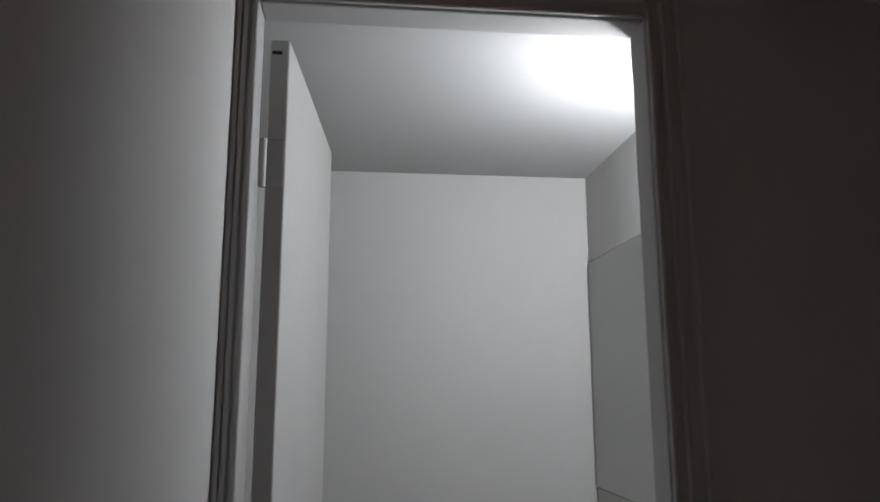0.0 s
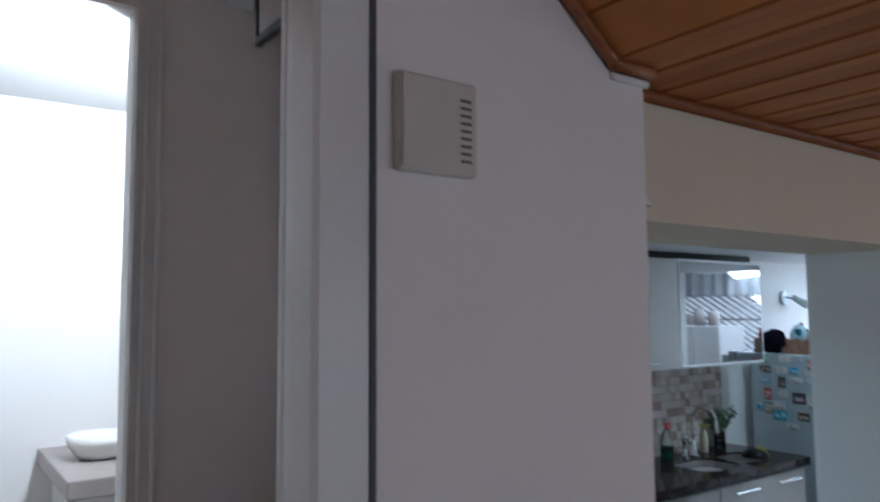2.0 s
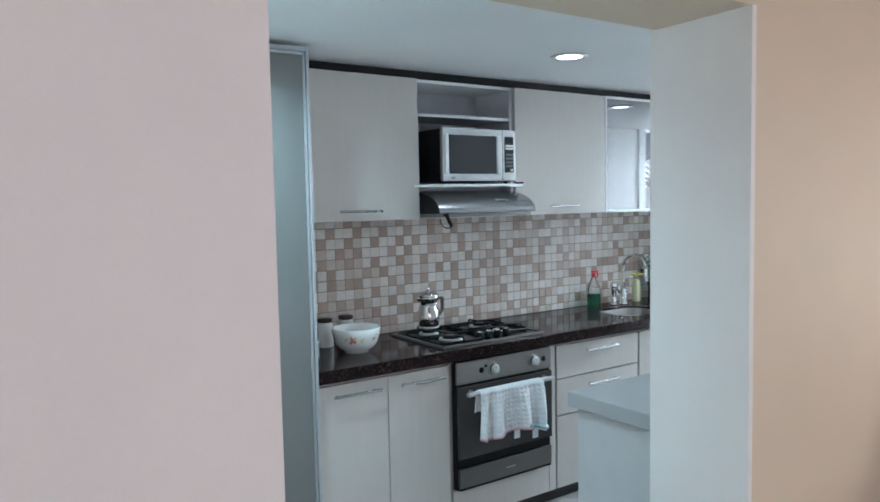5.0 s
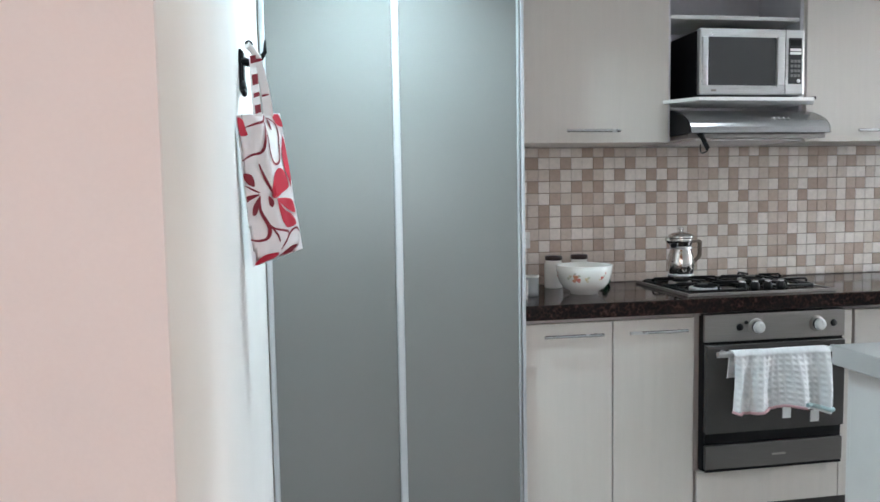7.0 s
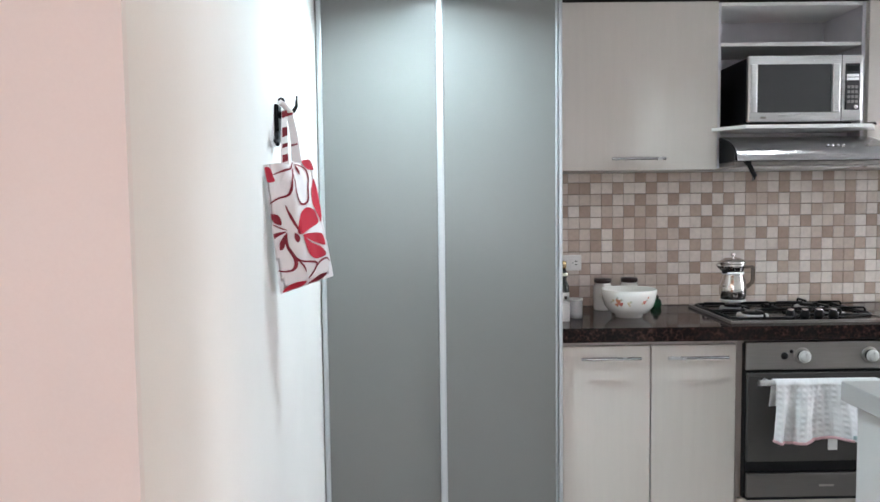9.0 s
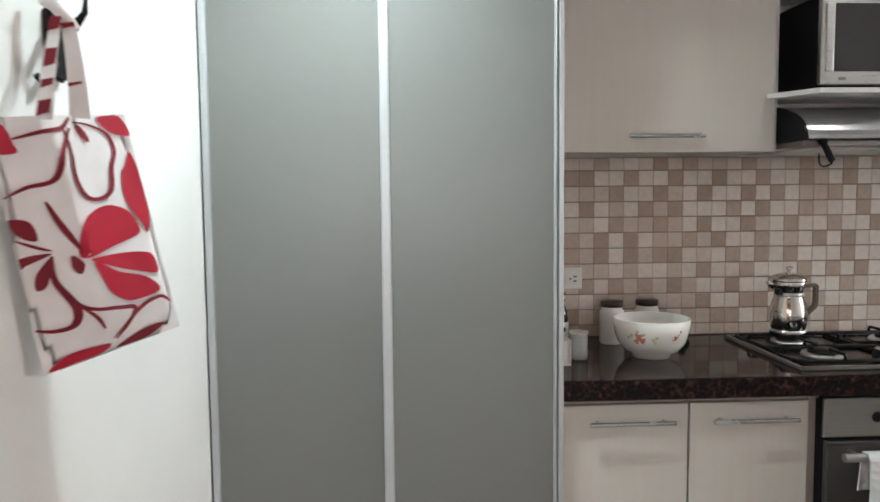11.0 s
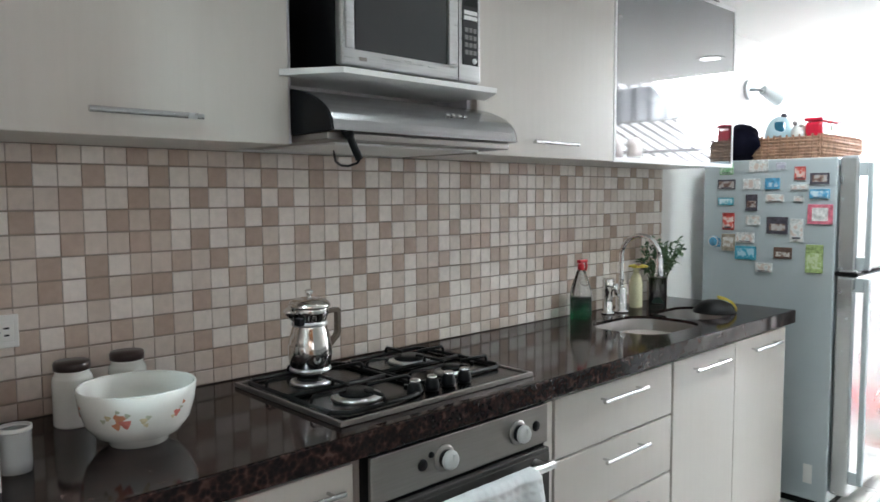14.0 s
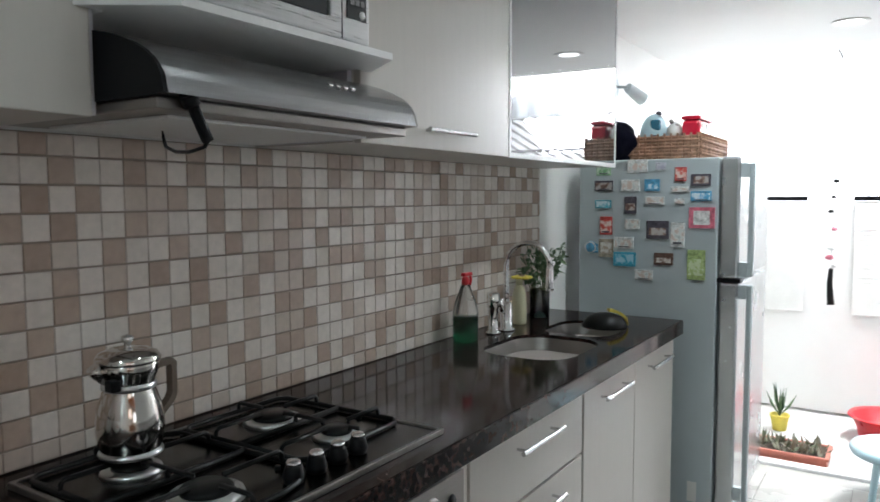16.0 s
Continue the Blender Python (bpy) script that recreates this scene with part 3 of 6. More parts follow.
for a in ((-2.256, 2.370, -2.095, 2.384), (-2.256, 2.64, -2.095, 2.655), (-2.108, 2.384, -2.095, 2.64), (-2.256, 2.384, -2.243, 2.64)):
    part("frame_side", solid(-1.508, a[0], a[1], -1.494, a[2], a[3], 0.002), BLACK, pf)
part("print", solid(-1.504, -2.243, 2.384, -1.498, -2.108, 2.64), VANITY, pf, "grey print under glass")

# intercom box on the panel wall
ic = thing("intercom_box", (-1.40, -2.475, 2.09), "aged beige plastic intercom box with a slotted side", "intercom")
part("housing", solid(-1.466, -2.495, 2.095, -1.336, -2.475, 2.228, 0.007), PANELP, ic)
part("cover", solid(-1.463, -2.500, 2.099, -1.378, -2.494, 2.224, 0.003), PANELP, ic)
for k in range(9):
    part("slot", solid(-1.367, -2.4965, 2.114 + k * 0.0105, -1.349, -2.4945, 2.118 + k * 0.0105), INTSLOT, ic, "grey speaker slot")
bell = thing("door_bell", (-0.895, -2.391, 2.10), "small white bell ornament hung above the kitchen opening", "bell")
part("hanger", rod((-0.90, -2.395, 2.13), (-0.90, -2.395, 2.20), 0.007), PLASTW, bell)
part("bowl", lathe([(0, 0.04), (0.010, 0.037), (0.017, 0.015), (0.022, 0.0), (0.019, 0.0), (0.010, 0.02), (0, 0.03)], -0.90, -2.415, 2.10), CERAM, bell)
part("bracket", rod((-0.90, -2.391, 2.135), (-0.90, -2.415, 2.139), 0.004, 8), PLASTW, bell)

# living room: sideboard and canvas
sb = thing("sideboard", (1.8, -2.63, F0), "reddish-brown varnished wooden sideboard against the cream wall", "sideboard")
part("body", solid(1.20, -2.86, F0 + 0.08, 2.45, -2.40, 0.74, 0.006), REDWOOD, sb)
part("top", solid(1.17, -2.89, 0.74, 2.48, -2.38, 0.775, 0.008), REDWOOD, sb)
for x in (1.21, 2.37):
    for y in (-2.85, -2.48):
        part("leg", solid(x, y, F0, x + 0.06, y + 0.06, F0 + 0.085, 0.004), REDWOOD, sb)
for k in range(2):
    d_ = part("door", solid(1.23 + k * 0.61, -2.872, 0.06, 1.81 + k * 0.61, -2.858, 0.72, 0.004), REDWOOD, sb)
    part("knob", lathe([(0, 0), (0.008, 0), (0.012, 0.012), (0.0, 0.02)], 1.78 if k == 0 else 1.87, -2.884, 0.40), STEEL, d_)
cv = thing("leaning_canvas", (1.55, -2.5, 0.775), "grey textured canvas leaning on the wall above a sideboard", "painting")
c1 = solid(0, -0.012, 0, 0.55, 0.012, 0.50, 0.002)
bmesh.ops.transform(c1, matrix=pose(1.235, -2.52, 0.778, -14), verts=c1.verts)
part("stretcher", c1, VANITY, cv)
c2 = solid(0.004, -0.018, 0.004, 0.546, -0.0125, 0.496)
bmesh.ops.transform(c2, matrix=pose(1.235, -2.52, 0.778, -14), verts=c2.verts)
part("painted_face", c2, PAINTED, cv)
# unseen window, added to go with the living room fill lamp
w1 = thing("added_window", (-0.4, -6.05, 0.8), "unseen white-framed window added behind the walk", "window", kind="structure")
for a in ((-1.6, 0.8, 0.8, 0.85), (-1.6, 2.05, 0.8, 2.1), (-1.6, 0.85, -1.55, 2.05), (0.75, 0.85, 0.8, 2.05), (-0.42, 0.85, -0.37, 2.05)):
    part("window_frame", solid(a[0], -6.09, a[1], a[2], -6.03, a[3], 0.004), TRIM, w1)
pane = part("pane", solid(-1.55, -6.065, 0.85, 0.75, -6.06, 2.05), GLASS, w1)
pane.visible_shadow = False

# ---- kitchen: cabinets ----


def bar_handle(parent, x0, x1, y, z, r=0.0065):
    h = rod((x0, y, z), (x1, y, z), r)
    for x in (x0 + 0.025, x1 - 0.025):
        cyl(h, (x, y, z), (x, y + 0.030, z), 0.004, seg=10)
    return part("handle", h, HANDLE, parent, "brushed steel bar handle")


def base_unit(label, x0, x1, fronts):
    ob = thing("base_cabinet", ((x0 + x1) / 2, -0.3, F0), label, "cabinet", "base cabinets along the kitchen wall")
    part("body", solid(x0, -0.565, 0.03, x1, -0.02, 0.842), TAUPE, ob)
    part("plinth", solid(x0, -0.53, F0, x1, -0.05, 0.03), PLINTH, ob, "dark recessed plinth")
    part("rail", solid(x0, -0.580, 0.826, x1, -0.5652, 0.8425, 0.001), TAUPE, ob, "narrow taupe rail under the worktop")
    for name, a, b, z0, z1, hx0, hx1, hz in fronts:
        d = part(name, solid(a, -0.588, z0, b, -0.566, z1, 0.0025), CAB, ob)
        if hx0 is not None:
            bar_handle(d, hx0, hx1, -0.618, hz)
    return ob


base_unit("two-door cream wood-grain base cabinet beside the pantry", -0.040, 0.668,
          [("door", -0.034, 0.317, 0.035, 0.823, 0.035, 0.272, 0.776), ("door", 0.322, 0.662, 0.035, 0.823, 0.380, 0.620, 0.776)])
base_unit("cream wood-grain base cabinet housing the oven", 0.672, 1.372,
          [("panel", 0.678, 1.315, 0.035, 0.188, None, 0, 0), ("filler", 1.318, 1.366, 0.035, 0.823, None, 0, 0)])
base_unit("cream wood-grain drawer cabinet with three drawers", 1.374, 2.044,
          [("drawer", 1.378, 2.038, 0.644, 0.823, 1.585, 1.835, 0.780), ("drawer", 1.378, 2.038, 0.440, 0.637, 1.600, 1.850, 0.586), ("drawer", 1.378, 2.038, 0.035, 0.433, 1.60, 1.85, 0.385)])
base_unit("two-door cream wood-grain base cabinet under the sink", 2.048, 3.03,
          [("door", 2.052, 2.530, 0.035, 0.823, 2.17, 2.42, 0.776), ("door", 2.534, 3.026, 0.035, 0.823, 2.66, 2.92, 0.776)])

# worktop with two sink cut-outs


def rounded(x0, y0, x1, y1, r, n=6):
    return arc(x1 - r, y1 - r, r, 0, 90, n) + arc(x0 + r, y1 - r, r, 90, 180, n) + arc(x0 + r, y0 + r, r, 180, 270, n) + arc(x1 - r, y0 + r, r, 270, 360, n)


SINKS = [rounded(2.06, -0.51, 2.46, -0.19, 0.11), rounded(2.50, -0.49, 2.83, -0.21, 0.10)]
bm = bmesh.new()
edges = []
for loop in [[(-0.040, -0.615), (3.045, -0.615), (3.045, -0.002), (-0.040, -0.002)], *SINKS]:
    vs = [bm.verts.new((x, y, 0.900)) for x, y in loop]
    edges += [bm.edges.new((vs[i], vs[(i + 1) % len(vs)])) for i in range(len(vs))]
bmesh.ops.triangle_fill(bm, use_beauty=True, use_dissolve=False, edges=edges)
ret = bmesh.ops.extrude_face_region(bm, geom=list(bm.faces))
bmesh.ops.translate(bm, verts=[v for v in ret["geom"] if isinstance(v, bmesh.types.BMVert)], vec=(0, 0, -0.055))
wt = thing("worktop", (1.5, -0.3, 0.845), "polished dark brown granite worktop over the cabinets", "worktop")
part("slab", bm, GRANITE, wt)
part("front_edge", solid(-0.040, -0.622, 0.843, 3.045, -0.6155, 0.8995, 0.003), GRANITE, wt)
for k, loop in enumerate(SINKS):
    cx, cy = sum(p[0] for p in loop) / len(loop), sum(p[1] for p in loop) / len(loop)
    bm = bmesh.new()
    rings = []
    for s, z in ((0.996, 0.888), (0.985, 0.884), (0.93, 0.74), (0.80, 0.715), (0.12, 0.708)):
        rings.append([bm.verts.new((cx + (x - cx) * s, cy + (y - cy) * s, z)) for x, y in loop])
    for p, q in zip(rings, rings[1:]):
        for i in range(len(p)):
            bm.faces.new((p[i], p[(i + 1) % len(p)], q[(i + 1) % len(q)], q[i])).smooth = True
    bm.faces.new(rings[-1])
    sk = thing("sink_bowl", (cx, cy, 0.69), ("large" if k == 0 else "small") + " stainless steel sink bowl set under the worktop", "sink")
    part("bowl", bm, STEELD, sk)
    part("drain", lathe([(0, 0.006), (0.025, 0.006), (0.034, 0.0), (0.036, -0.004), (0, -0.004)], cx, cy, 0.713), CHROME, sk)

# upper cabinets
CG = "wall cabinets above the worktop"


def upper(label, x0, x1, hx0, hx1):
    ob = thing("wall_cabinet", ((x0 + x1) / 2, -0.17, 1.53), label, "cabinet", CG)
    part("body", solid(x0, -0.318, 1.532, x1, -0.002, 2.235), CAB, ob)
    d = part("door", solid(x0 + 0.002, -0.340, 1.530, x1 - 0.002, -0.319, 2.235, 0.0025), CAB, ob)
    bar_handle(d, hx0, hx1, -0.368, 1.578)
    return ob


upper("cream wood-grain wall cabinet beside the pantry", -0.040, 0.675, 0.215, 0.445)
upper("cream wood-grain wall cabinet beside the microwave", 1.313, 2.036, 1.555, 1.785)
gc = thing("glass_wall_cabinet", (2.52, -0.17, 1.53), "wall cabinet with a grey mirror-glass door in a white metal frame", "cabinet", CG)
part("body", solid(2.038, -0.318, 1.532, 3.0, -0.002, 2.235), CAB, gc)
gd = part("door", solid(2.052, -0.338, 1.545, 2.990, -0.320, 2.222), MIRG, gc, "grey mirror glass")
for a in ((2.038, 1.528, 3.002, 1.545), (2.038, 2.222, 3.002, 2.238), (2.038, 1.545, 2.052, 2.222), (2.990, 1.545, 3.002, 2.222)):
    part("frame_bar", solid(a[0], -0.3405, a[1], a[2], -0.319, a[3], 0.0015), TRIM, gd, "white metal frame bar")
oc = thing("open_wall_cabinet", (0.99, -0.17, 1.66), "open pale grey shelf unit holding the microwave", "cabinet", CG)
part("back", solid(0.677, -0.014, 1.66, 1.311, -0.003, 2.235), CABIN, oc)
part("side", solid(0.677, -0.318, 1.535, 0.692, -0.014, 2.235), CABIN, oc)
part("side", solid(1.296, -0.318, 1.535, 1.311, -0.014, 2.235), CABIN, oc)
part("top", solid(0.692, -0.318, 2.220, 1.296, -0.014, 2.235), SHELFW, oc)
part("shelf", solid(0.692, -0.312, 2.052, 1.296, -0.014, 2.068, 0.002), SHELFW, oc)
part("microwave_shelf", prism([(0.645, -0.345), (0.735, -0.475), (1.255, -0.475), (1.345, -0.345), (1.296, -0.345), (1.296, -0.014), (0.692, -0.014), (0.692, -0.345)], 1.690, 1.704), SHELFW, oc)
part("rear_panel", solid(0.692, -0.22, 1.60, 1.296, -0.014, 1.690), SHELFW, oc)
# the recess over the cabinets is only in shade; a black board paints it
setting("cabinet_top_shade", solid(-0.028, -0.26, 2.2385, 3.0, -0.002, 2.2875), GAP_SHADE, "black board standing in for the shadow above the cabinets", "trim")

# pantry with frosted sliding doors
pa = thing("pantry_cupboard", (-0.52, -0.3, F0), "tall pantry with two frosted glass doors in aluminium frames", "cupboard")
part("carcass", solid(-0.992, -0.585, F0, -0.0555, -0.01, 2.25), CAB, pa)
part("end_panel", solid(-0.055, -0.618, F0, -0.042, -0.01, 2.262, 0.002), CAB, pa)
part("end_edge", solid(-0.0555, -0.628, F0, -0.0415, -0.6185, 2.262, 0.002), ALU, pa, "aluminium edge strip")
part("track", solid(-0.99, -0.625, 2.245, -0.055, -0.575, 2.262, 0.002), ALU, pa)
for x0, x1, y, wl, wr in ((-0.985, -0.506, 0.0, 0.020, 0.014), (-0.526, -0.058, -0.012, 0.027, 0.010)):
    d = part("door", solid(x0 + wl, -0.606 + y, 0.0, x1 - wr, -0.598 + y, 2.23), FROST, pa, "frosted grey-green glass panel")
    for a, w in ((x0, wl), (x1 - wr, wr)):
        part("stile", solid(a, -0.613 + y, F0 + 0.01, a + w, -0.5965 + y, 2.243, 0.005), ALU, d)
    for a in ((F0 + 0.01, 0.0), (2.23, 2.243)):
        part("rail", solid(x0 + wl, -0.612 + y, a[0], x1 - wr, -0.5975 + y, a[1], 0.002), ALU, d)

# ---- oven, hob, hood, microwave ----
ov = thing("built_in_oven", (1.0, -0.5, 0.19), "built-in stainless steel oven with a dark glass door", "oven")
part("body", solid(0.694, -0.60, 0.195, 1.312, -0.567, 0.834), BLACK, ov)
cp = part("control_panel", solid(0.692, -0.612, 0.722, 1.314, -0.6005, 0.832, 0.003), STEELD, ov)
for x in (0.915, 1.185):
    dial = part("dial", lathe([(0, 0.006), (0.029, 0.006), (0.033, 0.003), (0.033, 0.0), (0, 0)], seg=28), STEELD, cp, "steel dial flange")
    dial.matrix_basis = pose(x, -0.612, 0.778, 90)
    neck_ = lathe([(0, 0.018), (0.022, 0.018), (0.0225, 0.0062), (0, 0.0062)], seg=28)
    knob_ = lathe([(0, 0.036), (0.014, 0.035), (0.020, 0.032), (0.0235, 0.026), (0.0235, 0.0182), (0, 0.0182)], seg=28)
    box(knob_, -0.003, 0.0, 0.033, 0.003, 0.018, 0.0375, 0.001)
    for nm, b_, m_ in (("dial_neck", neck_, BLACK), ("dial_knob", knob_, PLASTG)):
        o = mesh(nm, b_, m_)
        o.parent = dial
for x in (0.845, 1.262):
    part("lamp_socket", lathe([(0, 0.004), (0.013, 0.004), (0.015, 0.0), (0, 0.0)], seg=20), BLACK, cp, "round black button").matrix_basis = pose(x, -0.612, 0.778, 90)
part("button", lathe([(0, 0.004), (0.007, 0.004), (0.008, 0.0), (0, 0)], seg=14), BLACK, cp).matrix_basis = pose(0.872, -0.612, 0.796, 90)
od = part("oven_door", solid(0.696, -0.622, 0.352, 1.310, -0.6005, 0.712, 0.004), OVENG, ov)
part("window", solid(0.699, -0.6245, 0.355, 1.307, -0.6222, 0.700, 0.001), OVENG, od, "dark reflective oven glass")
oh = rod((0.718, -0.668, 0.684), (1.27, -0.668, 0.684), 0.012)
for x in (0.76, 1.245):
    cyl(oh, (x, -0.668, 0.684), (x, -0.622, 0.684), 0.009, seg=12)
part("handle", oh, STEEL, od)
part("vent", solid(0.70, -0.608, 0.308, 1.306, -0.6005, 0.348), BLACK, ov, "black vent gap")
part("lower_drawer", solid(0.698, -0.620, 0.205, 1.308, -0.6005, 0.303, 0.004), DRAWERS, ov)
part("badge", solid(0.99, -0.6215, 0.248, 1.05, -0.6203, 0.256), VANITY, ov, "faint grey badge")
# shadow line below the drawer, modelled as a thin black strip
part("foot_shadow", solid(0.70, -0.616, 0.194, 1.306, -0.6005, 0.2015), BLACK, ov, "black strip painted in as shadow under the drawer")

# towel folded over the oven handle
bm = bmesh.new()
NX, NZ = 128, 100
grid = []
for i in range(NX + 1):
    u = i / NX
    row = []
    for j in range(NZ + 1):
        v = j / NZ
        s = v * 0.375 - 0.11
        x = 0.765 + 0.41 * u + 0.012 * math.sin(6 * u + 3 * v)
        drop = abs(s)
        fold = 0.024 * math.sin(u * 22 + 1.2 * math.sin(u * 6)) * min(1, drop * 6)
        if s < 0:
            y, z = -0.652 + 0.3 * fold, 0.697 - drop
        else:
            y, z = -0.684 - max(0, fold + 0.006) - 0.02 * u * v, 0.697 - drop * (0.88 + 0.05 * math.sin(u * 7.5 + 0.4) + 0.05 * u)
        if abs(s) < 0.012:
            y, z = -0.668 - 0.016 * s / 0.012, 0.6985
        y -= 0.0019 * max(math.cos(u * 100), math.cos(v * 92)) + 0.003 * noise.noise(Vector((u * 9, v * 7, 1)))
        row.append(bm.verts.new((x, y, z)))
    grid.append(row)
for i in range(NX):
    for j in range(NZ):
        bm.faces.new((grid[i][j], grid[i + 1][j], grid[i + 1][j + 1], grid[i][j + 1])).smooth = True
tw = thing("dish_towel", (1.0, -0.668, 0.69), "white waffle dish towel with pink trim over the oven handle", "towel")
hem = [tuple(grid[i][NZ].co) for i in range(0, NX + 1, 2)]
two = part("cloth", bm, TOWEL, tw)
md = two.modifiers.new("thick", "SOLIDIFY")
md.thickness = 0.004
part("trim", tube([(x, y - 0.003, z + 0.004) for x, y, z in hem[:46]], 0.006, 6), PINK, tw, "dusty pink woven hem")
part("trim", tube([(x, y - 0.004, z + 0.018) for x, y, z in hem[45:]], 0.009, 6), mat("pale_teal_towel_trim", (0.42, 0.56, 0.58), 0.95, var=0.15, fine=500), tw, "pale teal woven band")
for i in (36, 53):
    x, y, z = hem[i]
    part("label_tag", solid(x - 0.018, y - 0.003, z - 0.045, x + 0.018, y + 0.001, z, 0.001), TOWEL, tw, "white sewn tag")

hb = thing("gas_hob", (0.98, -0.32, 0.9), "stainless steel four-burner gas hob with black pan supports", "hob")
part("plate", solid(0.652, -0.562, 0.9002, 1.302, -0.085, 0.909, 0.004), HOBP, hb)
bm = bmesh.new()
for a in ((0.648, -0.566, 1.306, -0.556), (0.648, -0.091, 1.306, -0.081), (0.648, -0.556, 0.658, -0.091), (1.296, -0.556, 1.306, -0.091)):
    box(bm, a[0], a[1], 0.9002, a[2], a[3], 0.913, 0.002)
part("rim", bm, STEELD, hb)
for bx_, by_, br in ((0.80, -0.215, 0.036), (0.80, -0.42, 0.045), (1.15, -0.215, 0.045), (1.15, -0.40, 0.032)):
    b = part("burner", lathe([(0, 0.012), (br + 0.016, 0.010), (br + 0.02, 0.0), (0, 0.0)], bx_, by_, 0.909, 28), STEEL, hb, "steel burner ring")
    part("burner_cap", lathe([(0, 0.022), (br - 0.006, 0.022), (br, 0.017), (br, 0.011), (0, 0.011)], bx_, by_, 0.909, 28), IRON, b, "black burner cap")
BURNERS = ((0.80, -0.215), (0.80, -0.42), (1.15, -0.215), (1.15, -0.40))
for side, (cx0, cx1) in enumerate(((0.668, 0.972), (0.992, 1.29))):
    y0, y1, zt = -0.530 if side == 0 else -0.462, -0.105, 0.9165
    if side == 0:
        sweep = [(cx0, y0 + 0.03), (cx0 + 0.03, y0), (0.84, y0)] + [(0.84 + 0.135 * math.sin(radians(a)), y0 + 0.085 * (1 - math.cos(radians(a)))) for a in range(15, 91, 15)]
    else:
        sweep = [(cx0, y0 + 0.02), (cx0 + 0.02, y0), (cx1 - 0.02, y0), (cx1, y0 + 0.02)]
    outline = sweep + [(sweep[-1][0], y1 - 0.02), (cx1 - 0.02, y1), (cx0 + 0.02, y1), (cx0, y1 - 0.02), sweep[0]]
    g = part("pan_support", tube([(px, py, zt) for px, py in outline], 0.0058, 8), IRON, hb, "black enamelled pan support")
    part("cross_bar", tube([(cx0, (y0 + y1) / 2, zt), (cx1, (y0 + y1) / 2, zt)], 0.0065, 8), IRON, g)
    for bx_, by_ in BURNERS[2 * side:2 * side + 2]:
        ym = (y0 + y1) / 2
        ye = y1 if by_ > -0.3 else y0
        for fx, fy, tx_, ty_ in ((cx0, by_, bx_ - 0.035, by_), (cx1, by_, bx_ + 0.035, by_), (bx_, ye, bx_, by_ + 0.035 * (1 if ye > by_ else -1)), (bx_, ym, bx_, by_ + 0.035 * (1 if ym > by_ else -1))):
            qx, qy = fx * 0.94 + tx_ * 0.06, fy * 0.94 + ty_ * 0.06
            part("finger", tube([(fx, fy, zt), (fx, fy, zt + 0.014), (qx, qy, zt + 0.020), (tx_, ty_, zt + 0.020), (tx_ * 0.97 + fx * 0.03, ty_ * 0.97 + fy * 0.03, zt + 0.012)], 0.0049, 8), IRON, g)
    for fx, fy in ((cx0, y0 + 0.04), (cx1, y1 - 0.03), (cx0, y1 - 0.03), (cx1 - 0.02, y0 + 0.10)):
        part("foot", tube([(fx, fy, 0.909), (fx, fy, zt)], 0.006, 8), IRON, g)
for k in range(4):
    kx, ky = 0.923 + k * 0.059, -0.498
    kb = part("knob", lathe([(0, 0.032), (0.013, 0.032), (0.016, 0.027), (0.0195, 0.012), (0.017, 0.0), (0, 0)], kx, ky, 0.909, 24), BLACK, hb, "black control knob")
    part("knob_top", lathe([(0, 0.040), (0.011, 0.040), (0.0135, 0.037), (0.0142, 0.0322), (0, 0.0322)], kx, ky, 0.909, 24), CHROME, kb, "chrome knob cap")

hd = thing("extractor_hood", (1.0, -0.25, 1.54), "stainless steel extractor hood with a curved front", "extractor hood")
curve = [(-0.20, 1.675)] + [(-0.20 - 0.285 * math.sin(radians(a)), 1.568 + 0.107 * math.cos(radians(a))) for a in range(10, 91, 8)] + [(-0.488, 1.558), (-0.45, 1.556)]
part("front", side_prism(curve + [(-0.20, 1.556)], 0.698, 1.322), HOODS, hd)
part("end_cap", side_prism(curve + [(-0.01, 1.556), (-0.01, 1.675)], 0.690, 0.698), BLACK, hd, "black plastic end cap")
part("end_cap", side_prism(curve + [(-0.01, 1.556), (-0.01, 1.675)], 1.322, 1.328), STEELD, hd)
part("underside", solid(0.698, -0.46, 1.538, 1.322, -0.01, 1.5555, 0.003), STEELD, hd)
part("filter", solid(0.76, -0.40, 1.532, 1.26, -0.06, 1.5378, 0.002), SHELFW, hd)
for k in range(4):
    b_ = lathe([(0, 0.005), (0.005, 0.005), (0.0065, 0.0), (0, 0)], seg=14)
    part("button", b_, CHROME, hd, "small chrome push button").matrix_basis = pose(1.085 + k * 0.022, -0.452, 1.620, 52)
part("badge", solid(0.80, -0.455, 1.612, 0.835, -0.4515, 1.615), VANITY, hd)
part("cable", tube([(0.738, -0.474, 1.566), (0.748, -0.474, 1.549), (0.763, -0.474, 1.520), (0.777, -0.474, 1.494)], 0.0095, 10), BLACK, hd, "black plug hanging down")
part("plug_collar", tube([(0.741, -0.474, 1.560), (0.750, -0.474, 1.545)], 0.0135, 10), BLACK, hd)
part("wire", tube([(0.778, -0.474, 1.496), (0.782, -0.46, 1.486), (0.80, -0.40, 1.481), (0.835, -0.32, 1.486), (0.875, -0.24, 1.500), (0.892, -0.21, 1.520), (0.893, -0.205, 1.540)], 0.0032, 8), IRON, hd, "thin dark looped wire")

mw = thing("microwave_oven", (1.0, -0.25, 1.704), "silver microwave oven with black sides on the shelf", "microwave")
part("case", solid(0.766, -0.400, 1.718, 1.238, -0.05, 1.986, 0.004), BLACK, mw)
